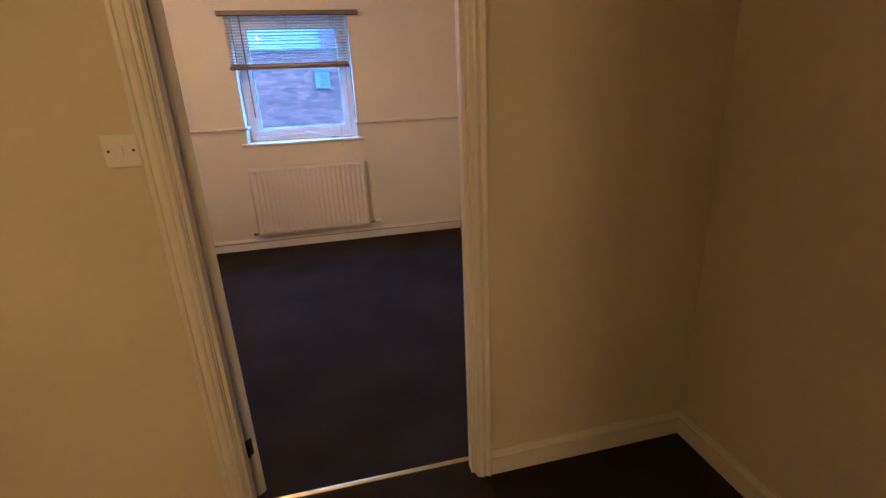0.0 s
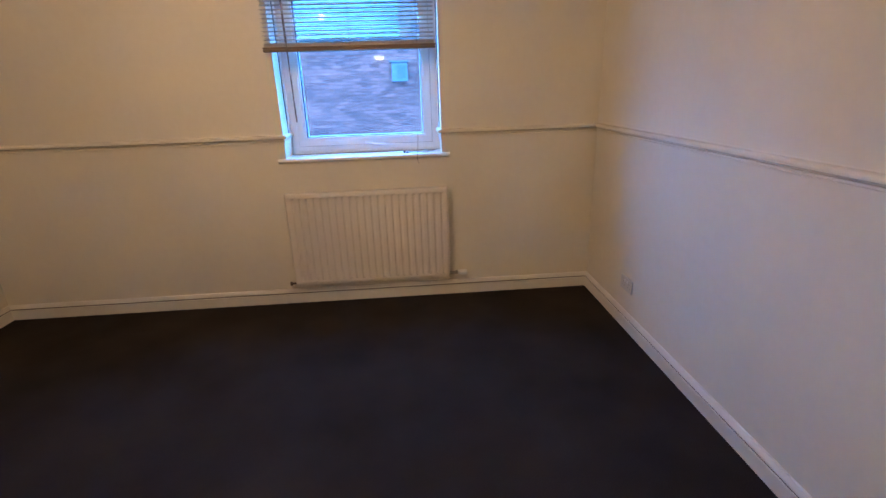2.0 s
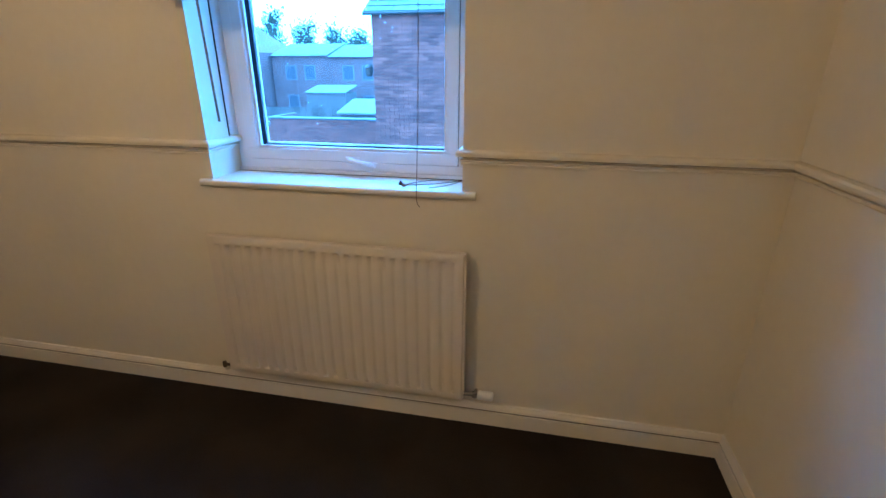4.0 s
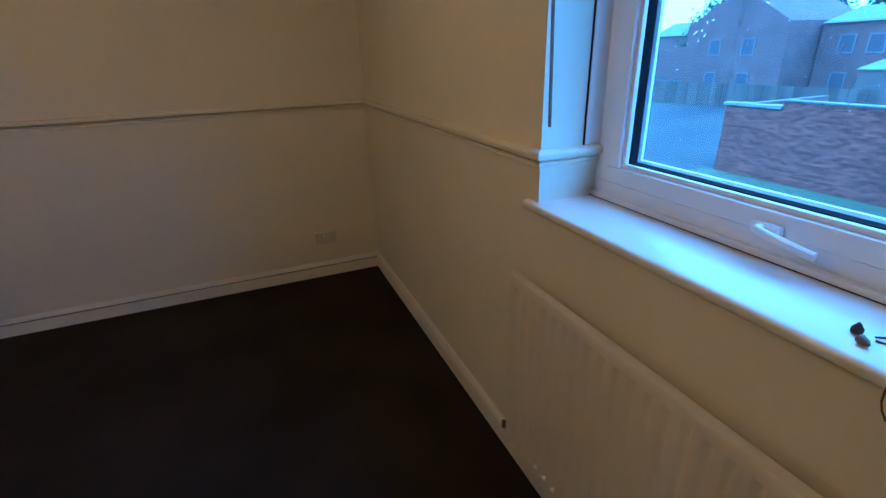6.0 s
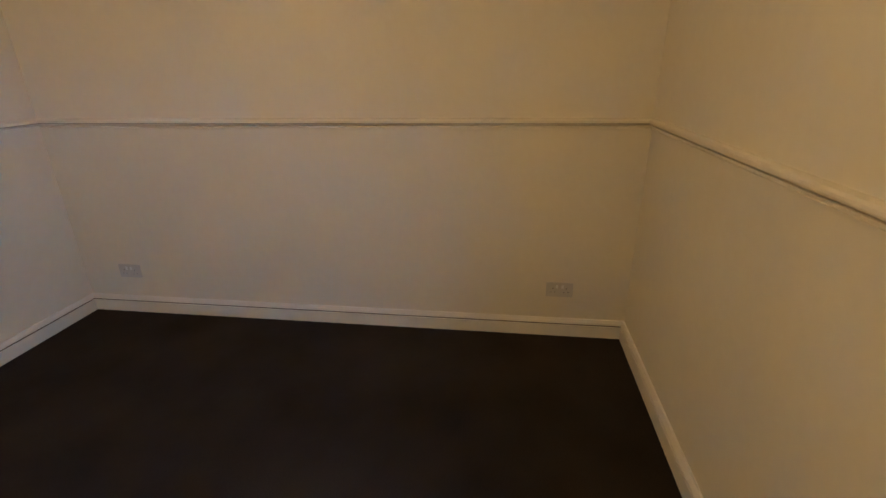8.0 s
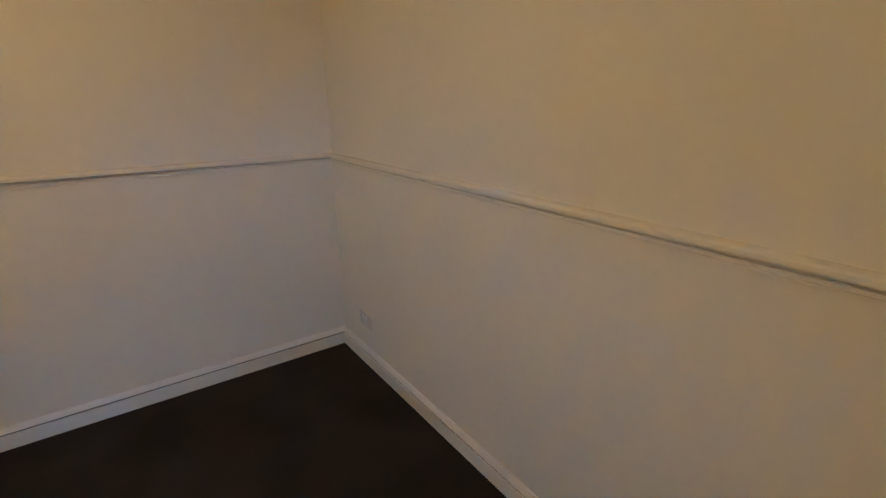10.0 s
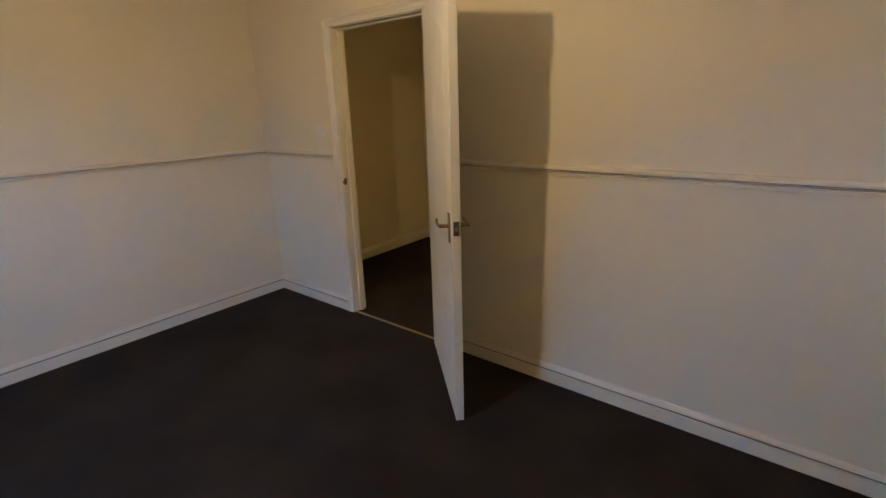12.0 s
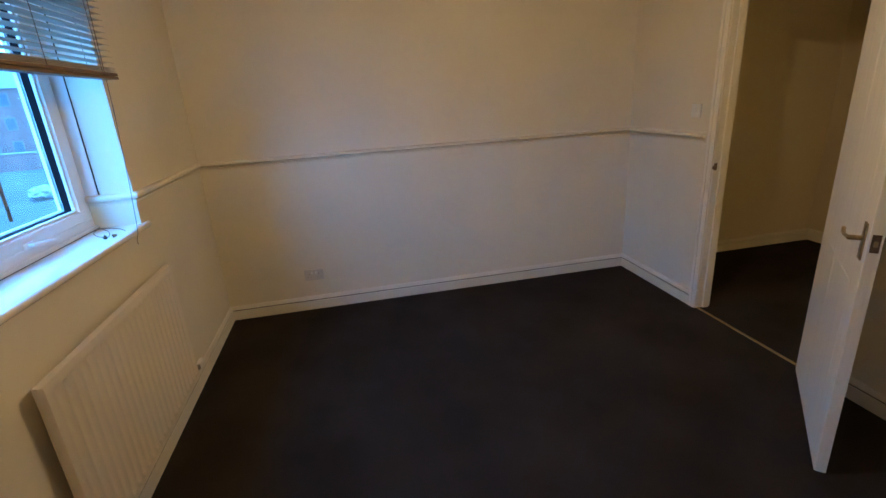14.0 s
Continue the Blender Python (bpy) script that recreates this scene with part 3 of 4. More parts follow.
def build_blind():
    yb = 3.272
    x0, x1 = -2.143, -1.102
    blind = thing("venetian_blind", ((x0 + x1) / 2, yb, 2.163), "half-raised cream venetian blind with tan wooden rails", "blind")
    wpart("headrail", boxes((x0 - .05, x1 + .13, yb - .028, yb + .028, 2.163, 2.201), bevel=.004), M_RAIL, blind, "tan wooden headrail")
    for x in (x0 + .06, x1 - .06):
        wpart("bracket", boxes((x - .015, x + .015, yb + .02, N, 2.168, 2.205), bevel=.002), M_STEEL, blind)
    wpart("bottom_rail", boxes((x0 - .008, x1 + .008, yb - .026, yb + .026, 1.717, 1.7285), (x0 - .004, x1 + .004, yb - .018, yb + .018, 1.7285, 1.7315), (x0 - .008, x1 + .008, yb - .026, yb + .026, 1.7315, 1.7425), bevel=.0014), M_RAIL, blind, "tan wooden grooved bottom rail")

    def slat():
        b = bmesh.new()
        k = 6
        rows = []
        for i in range(k + 1):
            u = -1 + 2 * i / k
            rows.append([(x, yb + .024 * u, .0035 * (1 - u * u)) for x in (x0, x1)])
        top = [[b.verts.new(c) for c in r] for r in rows]
        low = [[b.verts.new((c[0], c[1], c[2] - .0022)) for c in r] for r in rows]
        for a, c in zip(top, top[1:]):
            b.faces.new((a[0], a[1], c[1], c[0]))
        for a, c in zip(low, low[1:]):
            b.faces.new((a[1], a[0], c[0], c[1]))
        for s in (0, 1):
            b.faces.new([r[s] for r in top] + [r[s] for r in low[::-1]])
        b.faces.new((top[0][0], top[0][1], low[0][1], low[0][0]))
        b.faces.new((top[-1][0], top[-1][1], low[-1][1], low[-1][0]))
        return mesh_of("slat", b, M_SLAT)
    me = slat()
    zs = [1.7445 + .0048 * i for i in range(5)] + [1.785 + .0240 * i for i in range(16)]
    for i, z in enumerate(zs):
        s = new("slat", me)
        under(s, blind)
        s.location = (random.uniform(-.002, .002), 0, z)
    for x in (x0 + .13, (x0 + x1) / 2, x1 - .13):
        for dy in (-.025, .025):
            wpart("ladder_cord", rod(bmesh.new(), (x, yb + dy, 1.741), (x, yb + dy, 2.163), .0012, seg=6), M_CORD, blind)
    wpart("tilt_wand", rod(bmesh.new(), (x0 + .136, yb - .003, 1.297), (x0 + .134, yb - .030, 2.163), .0045, seg=8), M_WAND, blind, "brown clear hanging tilt wand")
    bm = bmesh.new()
    tube(bm, [(-1.205, yb - .032, 2.163), (-1.213, yb - .02, 1.60), (-1.224, yb - .008, 1.30), (-1.235, yb + .006, 1.08), (-1.238, yb + .010, 1.045), (-1.240, yb + .018, 1.024), (-1.237, yb + .022, 1.008), (-1.229, yb + .022, .996)], .0014, 6)
    wpart("pull_cord", bm, M_CORD, blind, "thin brown pull cord hanging past the sill")
    return blind


build_blind()
# loose cord and its toggle on the sill
def bow(a, b, c, n=12):
    """Points of a slack curve from a past b to c."""
    a, b, c = Vector(a), Vector(b), Vector(c)
    return [(1 - u) ** 2 * a + 2 * u * (1 - u) * b + u * u * c for u in [i / n for i in range(n + 1)]]


cord = thing("loose_cord", (-1.2, 3.42, 1.060), "thin brown loose cord lying in loops on the sill", "cord")
for pts in (bow((-1.305, 3.385, 1.060), (-1.23, 3.50, 1.064), (-1.10, 3.495, 1.060)), bow((-1.10, 3.495, 1.060), (-1.19, 3.40, 1.061), (-1.30, 3.375, 1.060)),
            bow((-1.10, 3.49, 1.060), (-1.13, 3.39, 1.061), (-1.205, 3.345, 1.060))):
    wpart("strand", tube(bmesh.new(), pts, .0016, 6), M_CORD, cord)
tog = thing("cord_toggle", (-1.32, 3.37, 1.058), "small brown and white cord toggle on the sill", "toggle")
wpart("cap", lathe(bmesh.new(), [(.003, 0), (.008, .002), (.0085, .009), (.004, .016), (.002, .019)], 12, Matrix.Translation((-1.325, 3.375, 1.058))), M_DARK, tog, smooth=True)
wpart("tassel", lathe(bmesh.new(), [(.004, 0), (.0075, .002), (.006, .013), (.002, .020)], 12, Matrix.Translation((-1.310, 3.352, 1.0655)) @ pose(0, 0, 0, 90, 0, 60)), M_RAIL, tog, smooth=True)


# ---- the radiator ----
def build_radiator():
    x0, x1, z0, z1 = -2.158, -1.043, .153, .832
    yf, yb = 3.252, 3.278
    rad = thing("radiator", ((x0 + x1) / 2, yf, z0), "cream enamelled single panel radiator with vertical ribs", "radiator")
    ribs = 22
    pitch = .0485
    xs, dep = [x0], [.012]
    xs += [x0 + .008]
    dep += [0.0]
    for i in range(ribs):
        a = x0 + .030 + i * pitch
        for u, d in ((.16, 0), (.27, .0014), (.38, .0054), (.50, .0072), (.62, .0054), (.73, .0014), (.84, 0)):
            xs.append(a + u * pitch)
            dep.append(d)
    xs += [x1 - .008, x1]
    dep += [0.0, .012]
    # heights: rolled top, flat band, ribbed field, flat band, rolled base
    zrow = [(z0, .014, 0), (z0 + .004, .004, 0), (z0 + .012, 0, 0), (z0 + .036, 0, 0), (z0 + .041, 0, 1.5), (z0 + .048, 0, 1.9), (z0 + .075, 0, 1), (z1 - .075, 0, 1), (z1 - .050, 0, 1.9), (z1 - .041, 0, 1.6), (z1 - .036, 0, 0), (z1 - .014, 0, 0), (z1 - .004, .004, 0), (z1, .014, 0)]
    bm = bmesh.new()
    grid = [[bm.verts.new((x, yf + max(back, d * field if field else (d if k in (0, len(xs) - 1) else 0)), z)) for k, (x, d) in enumerate(zip(xs, dep))] for z, back, field in zrow]
    for a, b in zip(grid, grid[1:]):
        for k in range(len(xs) - 1):
            bm.faces.new((a[k], a[k + 1], b[k + 1], b[k]))
    edge = [g for g in grid[0]] + [r[-1] for r in grid[1:]] + grid[-1][-2::-1] + [r[0] for r in grid[-2:0:-1]]
    back = [bm.verts.new((v.co.x, yb, v.co.z)) for v in edge]
    for k in range(len(edge)):
        j = (k + 1) % len(edge)
        bm.faces.new((edge[k], back[k], back[j], edge[j]))
    bm.faces.new(back)
    wpart("panel", bm, M_RAD, rad, smooth=True)
    for x in (x0 + .16, x1 - .16):
        wpart("wall_bracket", boxes((x - .02, x + .02, yb - .002, N, z0 + .06, z1 - .06), bevel=.002), M_RAD, rad)
    wpart("end_cap", boxes((x1 - .004, x1 + .004, yf + .006, yb, z0 + .03, z1 - .03), bevel=.002), M_RAD, rad)
    bm = bmesh.new()
    rod(bm, (x0 - .03, yf + .018, .172), (x0 + .004, yf + .018, .172), .007)
    rod(bm, (x0 - .036, yf + .018, .157), (x0 - .036, yf + .018, .184), .009)
    wpart("tail_pipe", tube(bmesh.new(), [(x0 - .036, yf + .018, .160), (x0 - .036, yf + .018, .146), (x0 - .036, yf + .026, .136), (x0 - .036, yf + .036, .133), (x0 - .036, N + .004, .133)], .006, 8), M_GLOSS, rad, "white painted tail pipe")
    wpart("lockshield_valve", bm, M_LATCH, rad, "tarnished brass lockshield valve", smooth=True)
    bm = bmesh.new()
    rod(bm, (x1 - .004, yf + .018, .185), (x1 + .05, yf + .018, .185), .009)
    rod(bm, (x1 + .05, yf + .018, .174), (x1 + .05, yf + .018, .198), .011)
    tube(bm, [(x1 + .05, yf + .024, .180), (x1 + .05, yf + .040, .172), (x1 + .05, N + .01, .168)], .0075, 10)
    wpart("valve_body", bm, M_STEEL, rad, "steel valve body", smooth=True)
    bm = bmesh.new()
    lathe(bm, [(.014, 0), (.019, .004), (.019, .03), (.0205, .034), (.0205, .058), (.018, .066), (.010, .068)], 20, Matrix.Translation((x1 + .062, yf + .018, .186)) @ pose(0, 0, 0, 0, 90, 0))
    wpart("thermostat_head", bm, M_PLASTIC, rad, "white plastic thermostatic head", smooth=True)
    return rad


build_radiator()


# ---- sockets and switches ----
def plate_local(w, h, t=.009):
    return boxes((-w / 2, w / 2, -t, 0, -h / 2, h / 2), bevel=.0025)


def build_socket():
    ob = thing("double_socket", (0, 0, 0), "white plastic double wall socket low on the wall", "socket", "wall sockets")
    part("faceplate", plate_local(.146, .086), M_PLASTIC_OLD, ob)
    for x in (-.036, .036):
        part("rocker", boxes((x * .42 - .006, x * .42 + .006, -.0125, -.008, .010, .030), bevel=.0015), M_PLASTIC, ob)
        part("pin_holes", boxes((x - .0025, x + .0025, -.0093, -.008, .005, .012), (x - .0145, x - .0085, -.0093, -.008, -.016, -.012), (x + .0085, x + .0145, -.0093, -.008, -.016, -.012)), M_PIN, ob, "dull pin holes")
    return ob


sock = build_socket()
sock.matrix_basis = pose(W + .001, 2.954, .288, 0, 0, 90)
copy_thing(sock, pose(W + .001, .307, .284, 0, 0, 90))
copy_thing(sock, pose(E - .001, 2.665, .285, 0, 0, -90))


def build_switch(name, label, screws):
    ob = thing(name, (0, 0, 0), label, "light switch")
    part("faceplate", plate_local(.086, .086, .010), M_PLASTIC, ob)
    part("rocker", boxes((-.006, .006, -.0145, -.009, -.014, .014), bevel=.002), M_PLASTIC, ob)
    for x in (-.03, .03):
        part("screw", rod(bmesh.new(), (x, -.0112, 0), (x, -.009, 0), .0036), screws, ob)
    return ob


build_switch("light_switch", "white plastic light switch beside the hall architrave", M_DARK).matrix_basis = pose(-1.880, HS, 1.356, 0, 0, 0)
build_switch("light_switch", "white plastic light switch above the dado rail", M_PLASTIC).matrix_basis = pose(-.725, S, 1.36, 0, 0, 180)


# ---- lamps ----
def build_pendant(at, mat, label):
    x, y, z = at
    lamp = thing("pendant_lamp", (x, y, CEIL), label, "lamp")
    wpart("ceiling_rose", lathe(bmesh.new(), [(.012, 0), (.035, .004), (.042, .016), (.042, .022)], 24, Matrix.Translation((x, y, CEIL - .022))), M_PLASTIC, lamp, smooth=True)
    wpart("flex", rod(bmesh.new(), (x, y, z + .085), (x, y, CEIL - .02), .003, seg=8), M_PLASTIC, lamp)
    wpart("lamp_holder", lathe(bmesh.new(), [(.014, 0), (.019, .004), (.019, .03), (.012, .04), (.006, .05)], 20, Matrix.Translation((x, y, z + .04))), M_PLASTIC, lamp, smooth=True)
    wpart("bulb", lathe(bmesh.new(), [(.003, -.034), (.014, -.031), (.024, -.022), (.030, -.006), (.029, .008), (.022, .022), (.014, .034), (.013, .044)], 24, Matrix.Translation((x, y, z))), mat, lamp, "lit warm bulb", smooth=True)


def build_globe(at, label):
    x, y, z = at
    r = .115
    lamp = thing("globe_lamp", (x, y, CEIL), label, "lamp")
    wpart("ceiling_rose", lathe(bmesh.new(), [(.012, 0), (.040, .004), (.048, .016), (.048, .022)], 24, Matrix.Translation((x, y, CEIL - .022))), M_PLASTIC, lamp, smooth=True)
    wpart("flex", rod(bmesh.new(), (x, y, z + r + .02), (x, y, CEIL - .02), .003, seg=8), M_PLASTIC, lamp)
    wpart("gallery", lathe(bmesh.new(), [(.050, 0), (.050, .018), (.030, .026), (.008, .034)], 24, Matrix.Translation((x, y, z + r - .012))), M_BRASS, lamp, "brass gallery ring", smooth=True)
    ball = [(r * math.sin(a), -r * math.cos(a)) for a in [.06 + (math.pi - .52) * k / 18 for k in range(19)]]
    wpart("globe", lathe(bmesh.new(), ball, 32, Matrix.Translation((x, y, z))), M_BULB_HALL, lamp, "lit opal glass globe", smooth=True)


build_pendant((-2.12, 1.67, 2.205), M_BULB, "bare warm bulb pendant hanging from the ceiling")
# unseen globe added as the hall's light, sized and placed for soft shade
build_globe((-1.76, -3.0, 2.14), "unseen opal glass globe pendant added to light the hall")


# ---- outside ----
GZ = -2.9
structure("ground", boxes((-1500, 1500, -300, 2500, GZ - .3, GZ)), M_GROUND, "wet dark tarmac yard and street", "ground")
structure("house_base", boxes((W - .3, E + .3, HBACK - .2, NOUT, GZ, -.3)), M_BRICK_FAR, "plain brick lower storey of the house", "wall")
# unseen roof over the rooms, added to block sky light on the brick opposite
bm = bmesh.new()
tri = [[bm.verts.new(c) for c in ((x, NOUT + .25, 2.75), (x, HBACK - .45, 2.75), (x, -.3, 5.6))] for x in (W - .45, E + .45)]
for f3 in tri:
    bm.faces.new(f3)
for k in range(3):
    bm.faces.new((tri[0][k], tri[0][(k + 1) % 3], tri[1][(k + 1) % 3], tri[1][k]))
structure("roof_terrace", bm, M_SLATE, "unseen dark slate pitched roof added to keep sky light off the yard", "roof")


def slates(x0, x1, y0, z0, y1, z1, dx=.32, rows=14):
    """Lapped roof slates in courses up a slope that runs from (y0, z0) to (y1, z1)."""
    vs, fs = [], []
    up = Vector((0, y1 - y0, z1 - z0))
    n = Vector((0, -(z1 - z0), y1 - y0)).normalized()
    for r in range(rows):
        a, b = up * (r / rows), up * (min(1.0, (r + 1.25) / rows))
        k = int((x1 - x0) / dx)
        for i in range(k + 1):
            xa = max(x0, x0 + (i - .5 * (r % 2)) * dx + .004)
            xb = min(x1, x0 + (i + 1 - .5 * (r % 2)) * dx - .004)
            if xb - xa < .03:
                continue
            base = len(vs)
            for x in (xa, xb):
                for q, lift in ((a, .030), (b, .012), (b, .002), (a, .012)):
                    p = Vector((x, y0, z0)) + q + n * lift
                    vs.append(tuple(p))
            fs += [(base, base + 4, base + 5, base + 1), (base + 3, base + 2, base + 6, base + 7), (base, base + 3, base + 7, base + 4), (base, base + 1, base + 2, base + 3), (base + 4, base + 7, base + 6, base + 5)]
    me = bpy.data.meshes.new("slates")
    me.from_pydata(vs, [], fs)
    me.materials.append(M_SLATE)
    return me


NX0, NX1, NY, NZ = -4.45, 2.0, 12.0, 2.62       # neighbouring brick wing
wing = thing("neighbour_house", (NX0, NY, GZ), "weathered red brick house wing with a slate roof", "house")
wpart("wall", boxes((NX0, NX1, NY, NY + 6.0, GZ, NZ)), M_MORTAR, wing, "brick wall")
rs = new("slates", slates(NX0 - .15, -1.35, NY - .08, NZ - .01, NY + 3.0, NZ + 1.75))
under(rs, wing)
wpart("roof", boxes((NX0 - .1, -1.35, NY + 3.0, NY + 6.0, NZ, NZ + 1.7)), M_SLATE, wing)
wpart("gutter", rod(bmesh.new(), (NX0 - .15, NY - .10, NZ - .035), (-1.35, NY - .10, NZ - .035), .035), M_DARK, wing)
wpart("stack", boxes((-1.35, .05, NY + .02, NY + 1.4, NZ, NZ + 3.0)), M_BRICK_FAR, wing, "broad brick chimney stack")
east_slates = new("slates", slates(.05, NX1 + .15, NY - .08, NZ - .01, NY + 3.0, NZ + 1.75))
under(east_slates, wing)
wpart("roof", boxes((-1.35, NX1 + .1, NY + 3.0, NY + 6.0, NZ, NZ + 1.7)), M_SLATE, wing)
vent = thing("wall_cabinet", (-1.395, NY, 1.85), "pale plastic meter box fixed on the brick wall", "box")
body = wpart("body", boxes((-1.58, -1.21, NY - .14, NY - .008, 1.64, 2.07), bevel=.012), M_BOX, vent)
part("door", boxes((-1.46, -1.25, NY - .152, NY - .138, 1.71, 2.00), bevel=.006), M_BOX_DOOR, body, "darker inset door")
wpart("hood", boxes((-1.62, -1.17, NY - .18, NY - .008, 2.07, 2.10), bevel=.006), M_BOX, vent)

lantern = thing("wall_lantern", (-4.45, NY + .12, 1.37), "small dark lantern on the corner of the brick wing", "lamp")
wpart("bracket", rod(bmesh.new(), (-4.45, NY + .12, 1.57), (-4.60, NY + .12, 1.60), .012, seg=8), M_DARK, lantern)
cage = wpart("cage", lathe(bmesh.new(), [(.05, 0), (.085, .04), (.095, .17), (.06, .19)], 12, Matrix.Translation((-4.60, NY + .12, 1.35))), M_DARK, lantern, smooth=True)
part("cap", lathe(bmesh.new(), [(.11, 0), (.08, .03), (.03, .06), (.01, .075)], 12, Matrix.Translation((-4.60, NY + .12, 1.535))), M_DARK, cage, smooth=True)

# garden wall across the yard
gw = thing("garden_wall", (-9, 18.6, GZ), "weathered red brick yard wall with pale copings", "wall")
wpart("low_wall", boxes((-13.1, -11.1, 18.6, 18.85, GZ, -.52)), M_MORTAR, gw)
wpart("high_wall", boxes((-11.1, -4.2, 18.6, 18.85, GZ, -.28)), M_MORTAR, gw)
wpart("side_wall", boxes((-13.1, -12.85, 18.85, 24, GZ, -.52)), M_BRICK_FAR, gw)
for i in range(4):
    wpart("coping", boxes((-13.18 + i * .52, -12.68 + i * .52, 18.52, 18.93, -.52, -.42 + .02 * (i % 2)), bevel=.02), M_STONE, gw)
for i in range(12):
    wpart("coping", boxes((-11.1 + i * .575, -10.54 + i * .575, 18.54, 18.91, -.28, -.21), bevel=.02), M_SLATE, gw)
structure("verge", boxes((-13.5, -4, 16.4, 18.6, GZ, GZ + .04)), M_GRASS, "rough grass strip below the yard wall", "grass")


def build_shed(x, y, w, d, h, label):
    sh = thing("shed", (x, y, GZ), label, "shed")
    wpart("body", boxes((x, x + w, y, y + d, GZ, GZ + h)), M_FENCE, sh)
    bm = bmesh.new()
    vs = [bm.verts.new(c) for c in ((x - .1, y - .15, GZ + h), (x + w + .1, y - .15, GZ + h), (x + w + .1, y + d + .1, GZ + h + .5), (x - .1, y + d + .1, GZ + h + .5))]
    r = bmesh.ops.extrude_face_region(bm, geom=[bm.faces.new(vs)])
    bmesh.ops.translate(bm, verts=[g for g in r["geom"] if isinstance(g, bmesh.types.BMVert)], vec=(0, 0, .08))
    wpart("roof", bm, M_FELT, sh, "pale felt roof")


build_shed(-10.1, 23.0, 1.9, 2.0, 2.45, "wooden shed with a pale felt roof")
build_shed(-20.1, 39.5, 3.4, 2.5, 2.6, "small wooden shed with a pale roof")
fence = thing("fence", (-30, 32, GZ), "weathered wooden boundary fence", "fence")
for i in range(60):
    wpart("board", boxes((-44 + i * .52, -43.5 + i * .52, 36.0 + .02 * (i % 2), 36.05 + .02 * (i % 2), GZ, GZ + 1.7)), M_FENCE, fence)


def build_house(x0, x1, y0, y1, eave, ridge, gable_front, label):
    h = thing("terraced_house", (x0, y0, GZ), label, "house", "far terrace")
    wpart("wall", boxes((x0, x1, y0, y1, GZ, eave)), M_BRICK_FAR, h)
    bm = bmesh.new()
    if gable_front:
        xm = (x0 + x1) / 2
        tri = [[bm.verts.new(c) for c in ((x0, y, eave), (x1, y, eave), (xm, y, ridge))] for y in (y0, y1)]
        bm.faces.new(tri[0]), bm.faces.new(tri[1][::-1])
        for k in range(3):
            bm.faces.new((tri[0][k], tri[0][(k + 1) % 3], tri[1][(k + 1) % 3], tri[1][k]))
        wpart("gable", bm, M_BRICK_FAR, h)
    else:
        ym = (y0 + y1) / 2
        tri = [[bm.verts.new(c) for c in ((x, y0 - .3, eave - .1), (x, y1 + .3, eave - .1), (x, ym, ridge))] for x in (x0, x1)]
        bm.faces.new(tri[0]), bm.faces.new(tri[1][::-1])
        for k in range(3):
            bm.faces.new((tri[0][k], tri[0][(k + 1) % 3], tri[1][(k + 1) % 3], tri[1][k]))
        wpart("roof", bm, M_SLATE, h)
    for wx in ((x0 * 2 + x1) / 3, (x0 + x1 * 2) / 3):
        for wz in (GZ + .9, GZ + 3.5):
            if wz + 1.3 > eave:
                continue
            wi = wpart("window", ring_frame(wx - .55, wx + .55, wz, wz + 1.3, .08, y0 - .05, y0 + .02, 0), M_FARWHITE, h)
            part("pane", boxes((wx - .47, wx + .47, y0 - .02, y0 - .01, wz + .08, wz + 1.22)), M_FARGLASS, wi)


build_house(-34.7, -25.8, 40.5, 50, 2.95, 5.6, True, "brick end house with a plain gable")
for i in range(5):
    build_house(-25.6 + i * 5.6, -20.0 + i * 5.6, 44, 52, 2.8 - .12 * i, 3.9 - .12 * i, False, "brick terraced house with a slate roof")
build_house(-60, -38, 62, 70, 2.9, 4.6, False, "distant brick terrace with a slate roof")


def build_tree(x, y, h, spread, seed):
    rnd = random.Random(seed)
    tr = thing("tree", (x, y, GZ), "dark bare-edged tree behind the far roofs", "tree", "far trees")
    bm = bmesh.new()
    top = h * .8
    rod(bm, (x, y, GZ), (x, y, GZ + top), .22, .05, 7)
    tips = []
    for i in range(12):
        z = GZ + h * (.45 + .45 * i / 12)
        a = rnd.uniform(0, math.tau)
        r = spread * (1.05 - .6 * i / 12) * rnd.uniform(.5, 1.0)
        e = Vector((x + r * math.cos(a), y + r * math.sin(a), z + rnd.uniform(.3, 1.2)))
        rod(bm, (x, y, z), e, .07, .02, 5)
        tips.append(e)
    wpart("trunk", bm, M_BARK, tr)
    vs, fs = [], []
    for e in tips + [Vector((x, y, GZ + h * .92))]:
        for k in range(150):
            c = e + Vector((rnd.gauss(0, .5), rnd.gauss(0, .5), rnd.gauss(0, .55)))
            q = Euler((rnd.uniform(0, 6), rnd.uniform(0, 6), 0)).to_matrix()
            s = rnd.uniform(.09, .2)
            b = len(vs)
            vs += [tuple(c + q @ Vector(p) * s) for p in ((-1, 0, 0), (0, -.6, .1), (1, 0, 0), (0, .6, .1))]
            fs.append((b, b + 1, b + 2, b + 3))
    me = bpy.data.meshes.new("crown")
    me.from_pydata(vs, [], fs)
    me.materials.append(M_LEAF)
    under(new("crown", me), tr)


for i, (x, y, h, s) in enumerate([(-45.5, 60, 9.8, 2.6), (-42.3, 61, 9.9, 2.2), (-39.9, 60, 11.9, 1.3), (-37.0, 61, 8.9, 1.8), (-34.2, 60, 10.9, 1.3), (-30.1, 60, 9.7, 1.5), (-26.7, 60, 8.8, 1.6), (-23.5, 61, 8.7, 1.8), (-49, 60, 9.2, 3.0)]):
    build_tree(x, y, h, s, 11 + i)


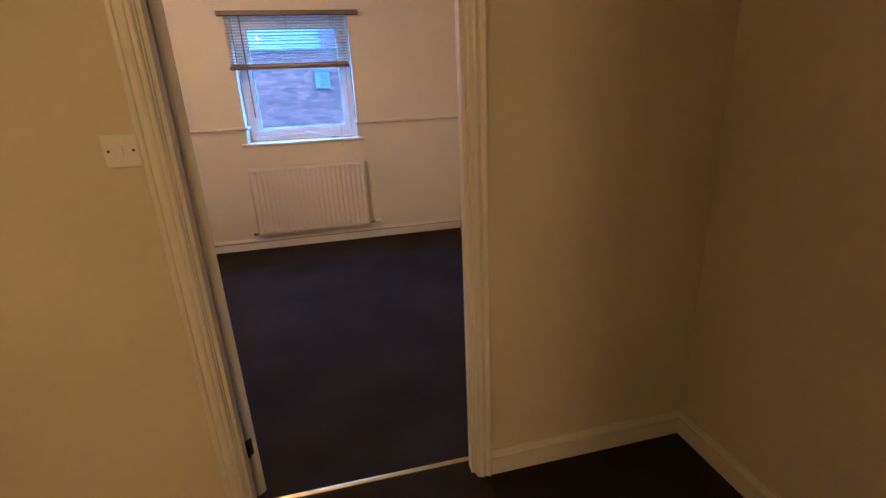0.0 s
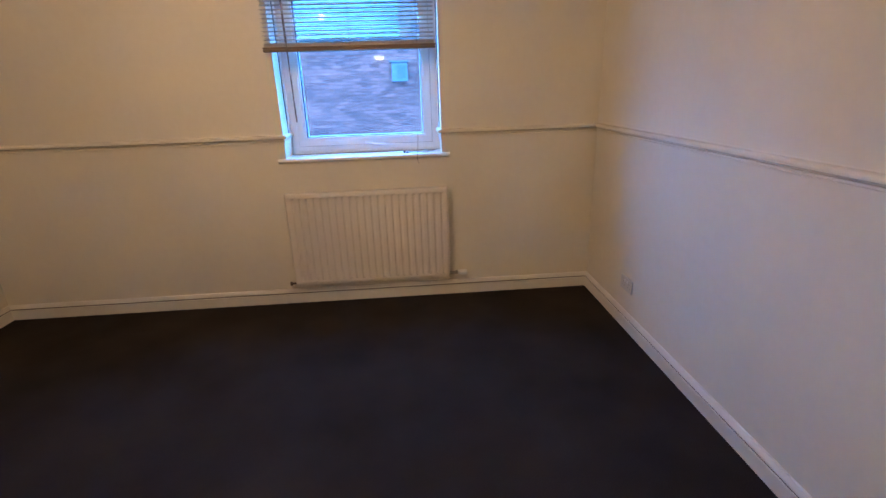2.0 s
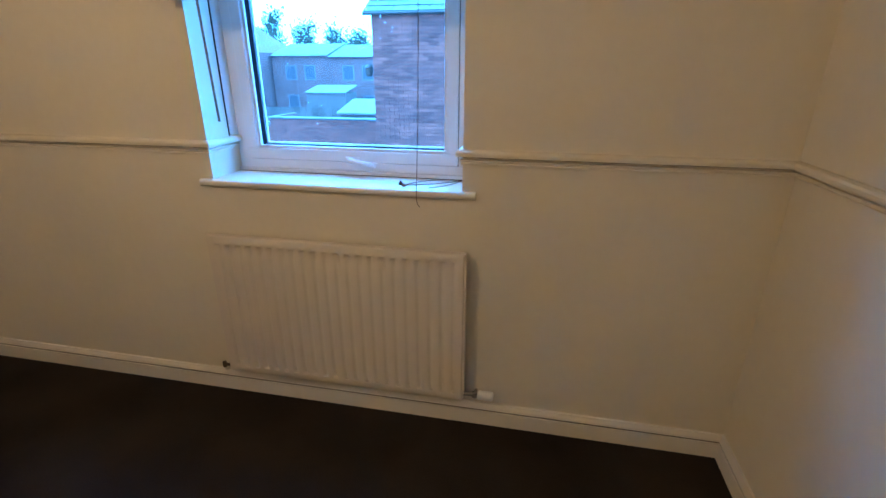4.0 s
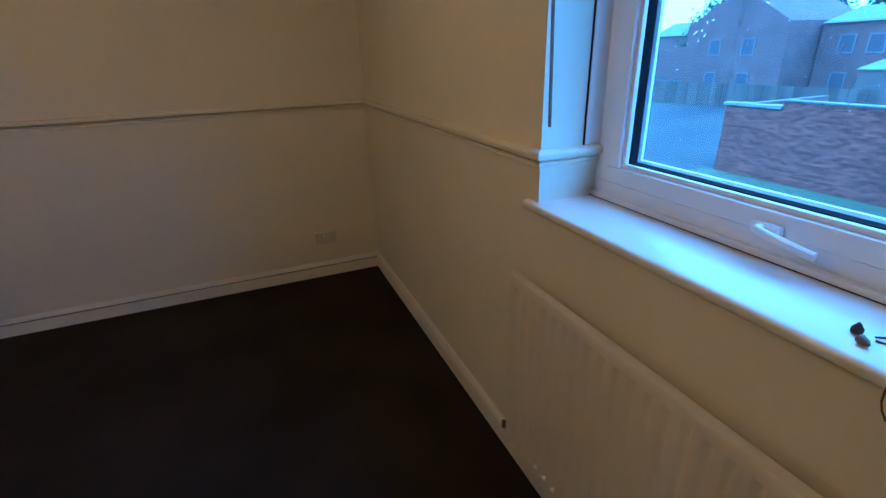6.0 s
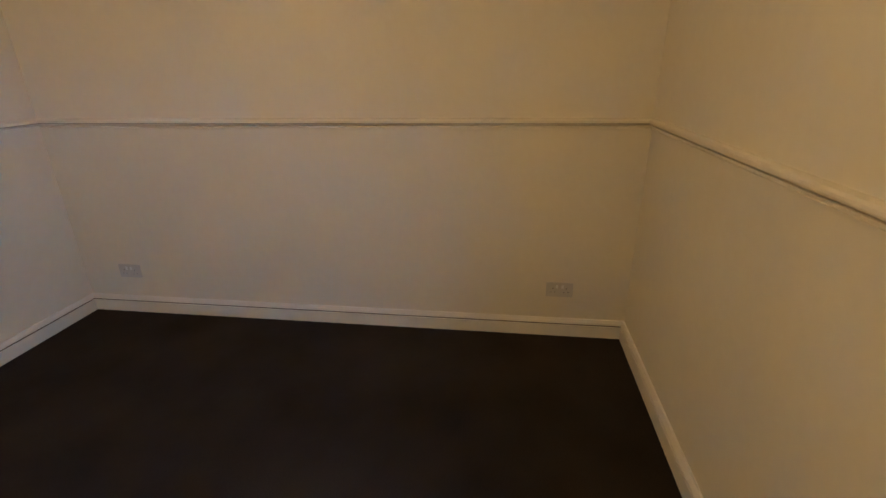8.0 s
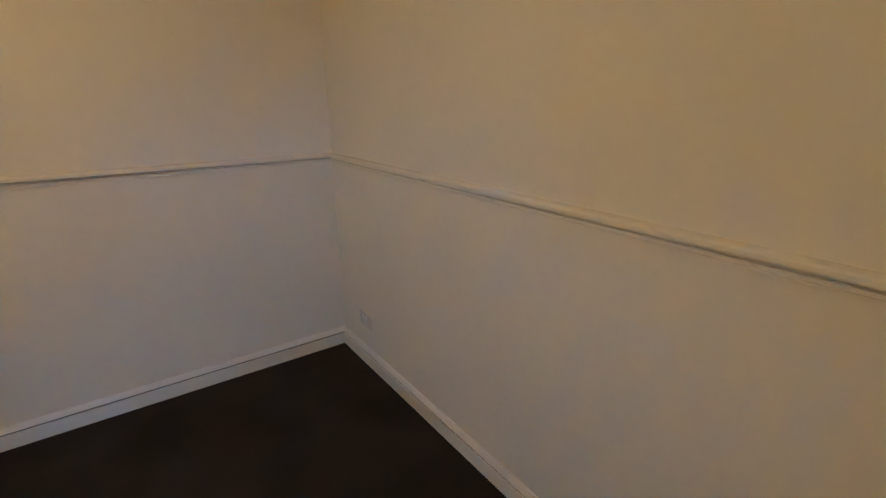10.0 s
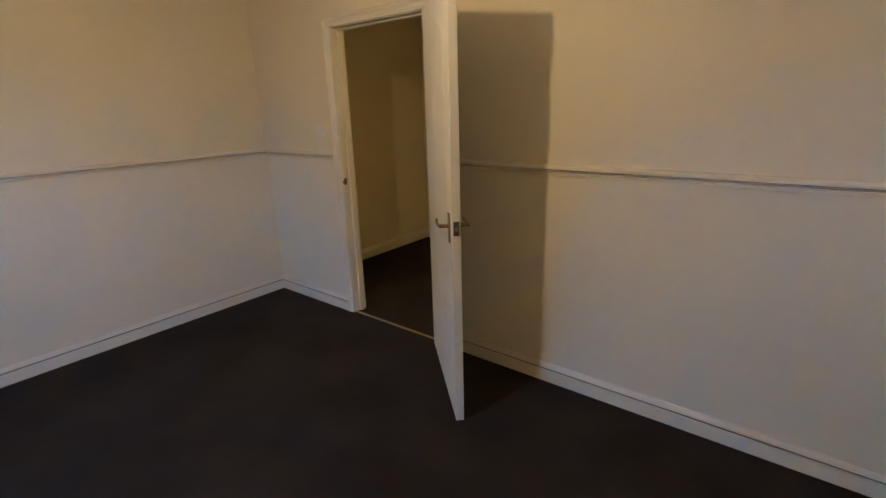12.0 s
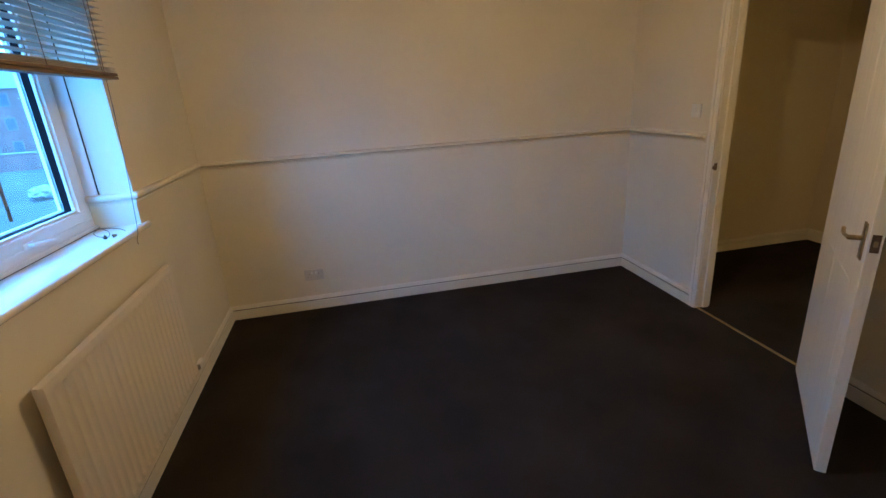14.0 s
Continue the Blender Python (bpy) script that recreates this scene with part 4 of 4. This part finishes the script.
# ---- the street side ----
sack = thing("pale_sack", (28, 20, GZ), "pale crumpled sack lying on the ground", "sack")
bm = bmesh.new()
bmesh.ops.create_icosphere(bm, subdivisions=4, radius=1.0)
for v in bm.verts:
    k = 1 + .22 * noise.noise(v.co * 2.3) + .08 * noise.noise(v.co * 6)
    v.co = Vector((28 + v.co.x * .9 * k, 20 + v.co.y * .7 * k, GZ + max(0, .38 + v.co.z * .42 * k)))
wpart("heap", bm, M_FELT, sack, smooth=True)
far = thing("boundary_wall", (48, 30, GZ), "low pale boundary wall along the street", "wall")
wpart("wall", boxes((48, 48.3, 5, 62, GZ, -1.35)), M_BRICK_FAR, far)
wpart("coping", boxes((47.92, 48.38, 5, 62, -1.35, -1.22), bevel=.02), M_STONE, far)


def build_side_house(x, y0, y1):
    h = thing("terraced_house", (x, y0, GZ), "distant brick terraced house across the street", "house", "street terrace")
    wpart("wall", boxes((x, x + 8, y0, y1, GZ, 5.2)), M_BRICK_FAR, h)
    b = bmesh.new()
    t2 = [[b.verts.new(c) for c in ((x - .3, y, 5.1), (x + 8.3, y, 5.1), (x + 4, y, 8.4))] for y in (y0, y1)]
    for f3 in t2:
        b.faces.new(f3)
    for k in range(3):
        b.faces.new((t2[0][k], t2[0][(k + 1) % 3], t2[1][(k + 1) % 3], t2[1][k]))
    wpart("roof", b, M_SLATE, h)
    for wy in ((2 * y0 + y1) / 3, (y0 + 2 * y1) / 3):
        for wz in (GZ + .9, GZ + 3.5, GZ + 6.1):
            wi = wpart("window", boxes((x - .04, x + .02, wy - .55, wy + .55, wz, wz + 1.4)), M_FARWHITE, h)
            part("pane", boxes((x - .055, x - .045, wy - .45, wy + .45, wz + .1, wz + 1.3)), M_FARGLASS, wi)


for i in range(5):
    build_side_house(60, 14 + i * 7.5, 21.4 + i * 7.5)


# ---- bricks of the neighbouring wing ----
def brick_mesh(w, d, h):
    return mesh_of("brick", boxes((0, w, 0, d, 0, h)), M_BRICK)


full, half = brick_mesh(.215, .02, .065), brick_mesh(.1025, .02, .065)


def brickwork(parent, x0, x1, yface, z0, z1, seed, near=None):
    """Stretcher courses of bricks, a little proud of the mortar; those inside near are parts of their own, the rest one joined part."""
    rnd = random.Random(seed)
    vs, fs = [], []
    count, row, z = 0, 0, z0
    while z + .065 < z1:
        x, first = x0, True
        while x < x1 - .05:
            w = .1025 if (first and row % 2) else .215
            w = min(w, x1 - x)
            first = False
            y = yface - .011 - rnd.uniform(0, .005)
            if near and count < 300 and near[0] < x < near[1] and near[2] < z < near[3] and w in (.215, .1025):
                b = new("brick", full if w == .215 else half)
                under(b, parent)
                b.location = (x, y, z)
                count += 1
            else:
                k = len(vs)
                vs += [(x + a * w, y + c * .02, z + e * .065) for a in (0, 1) for c in (0, 1) for e in (0, 1)]
                fs += [(k, k + 1, k + 3, k + 2), (k + 4, k + 6, k + 7, k + 5), (k, k + 4, k + 5, k + 1), (k + 1, k + 5, k + 7, k + 3), (k, k + 2, k + 6, k + 4)]
            x += w + .010
        z += .075
        row += 1
    me = bpy.data.meshes.new("brickwork")
    me.from_pydata(vs, [], fs)
    me.materials.append(M_BRICK)
    ob = under(new("brickwork", me), parent)
    ob["kind"] = "stuff"


brickwork(wing, NX0, NX1, NY, GZ, NZ, 5, near=(-3.3, -.95, .75, 1.75))
brickwork(gw, -13.1, -11.1, 18.6, GZ, -.52, 6)
brickwork(gw, -11.1, -4.2, 18.6, GZ, -.28, 7)
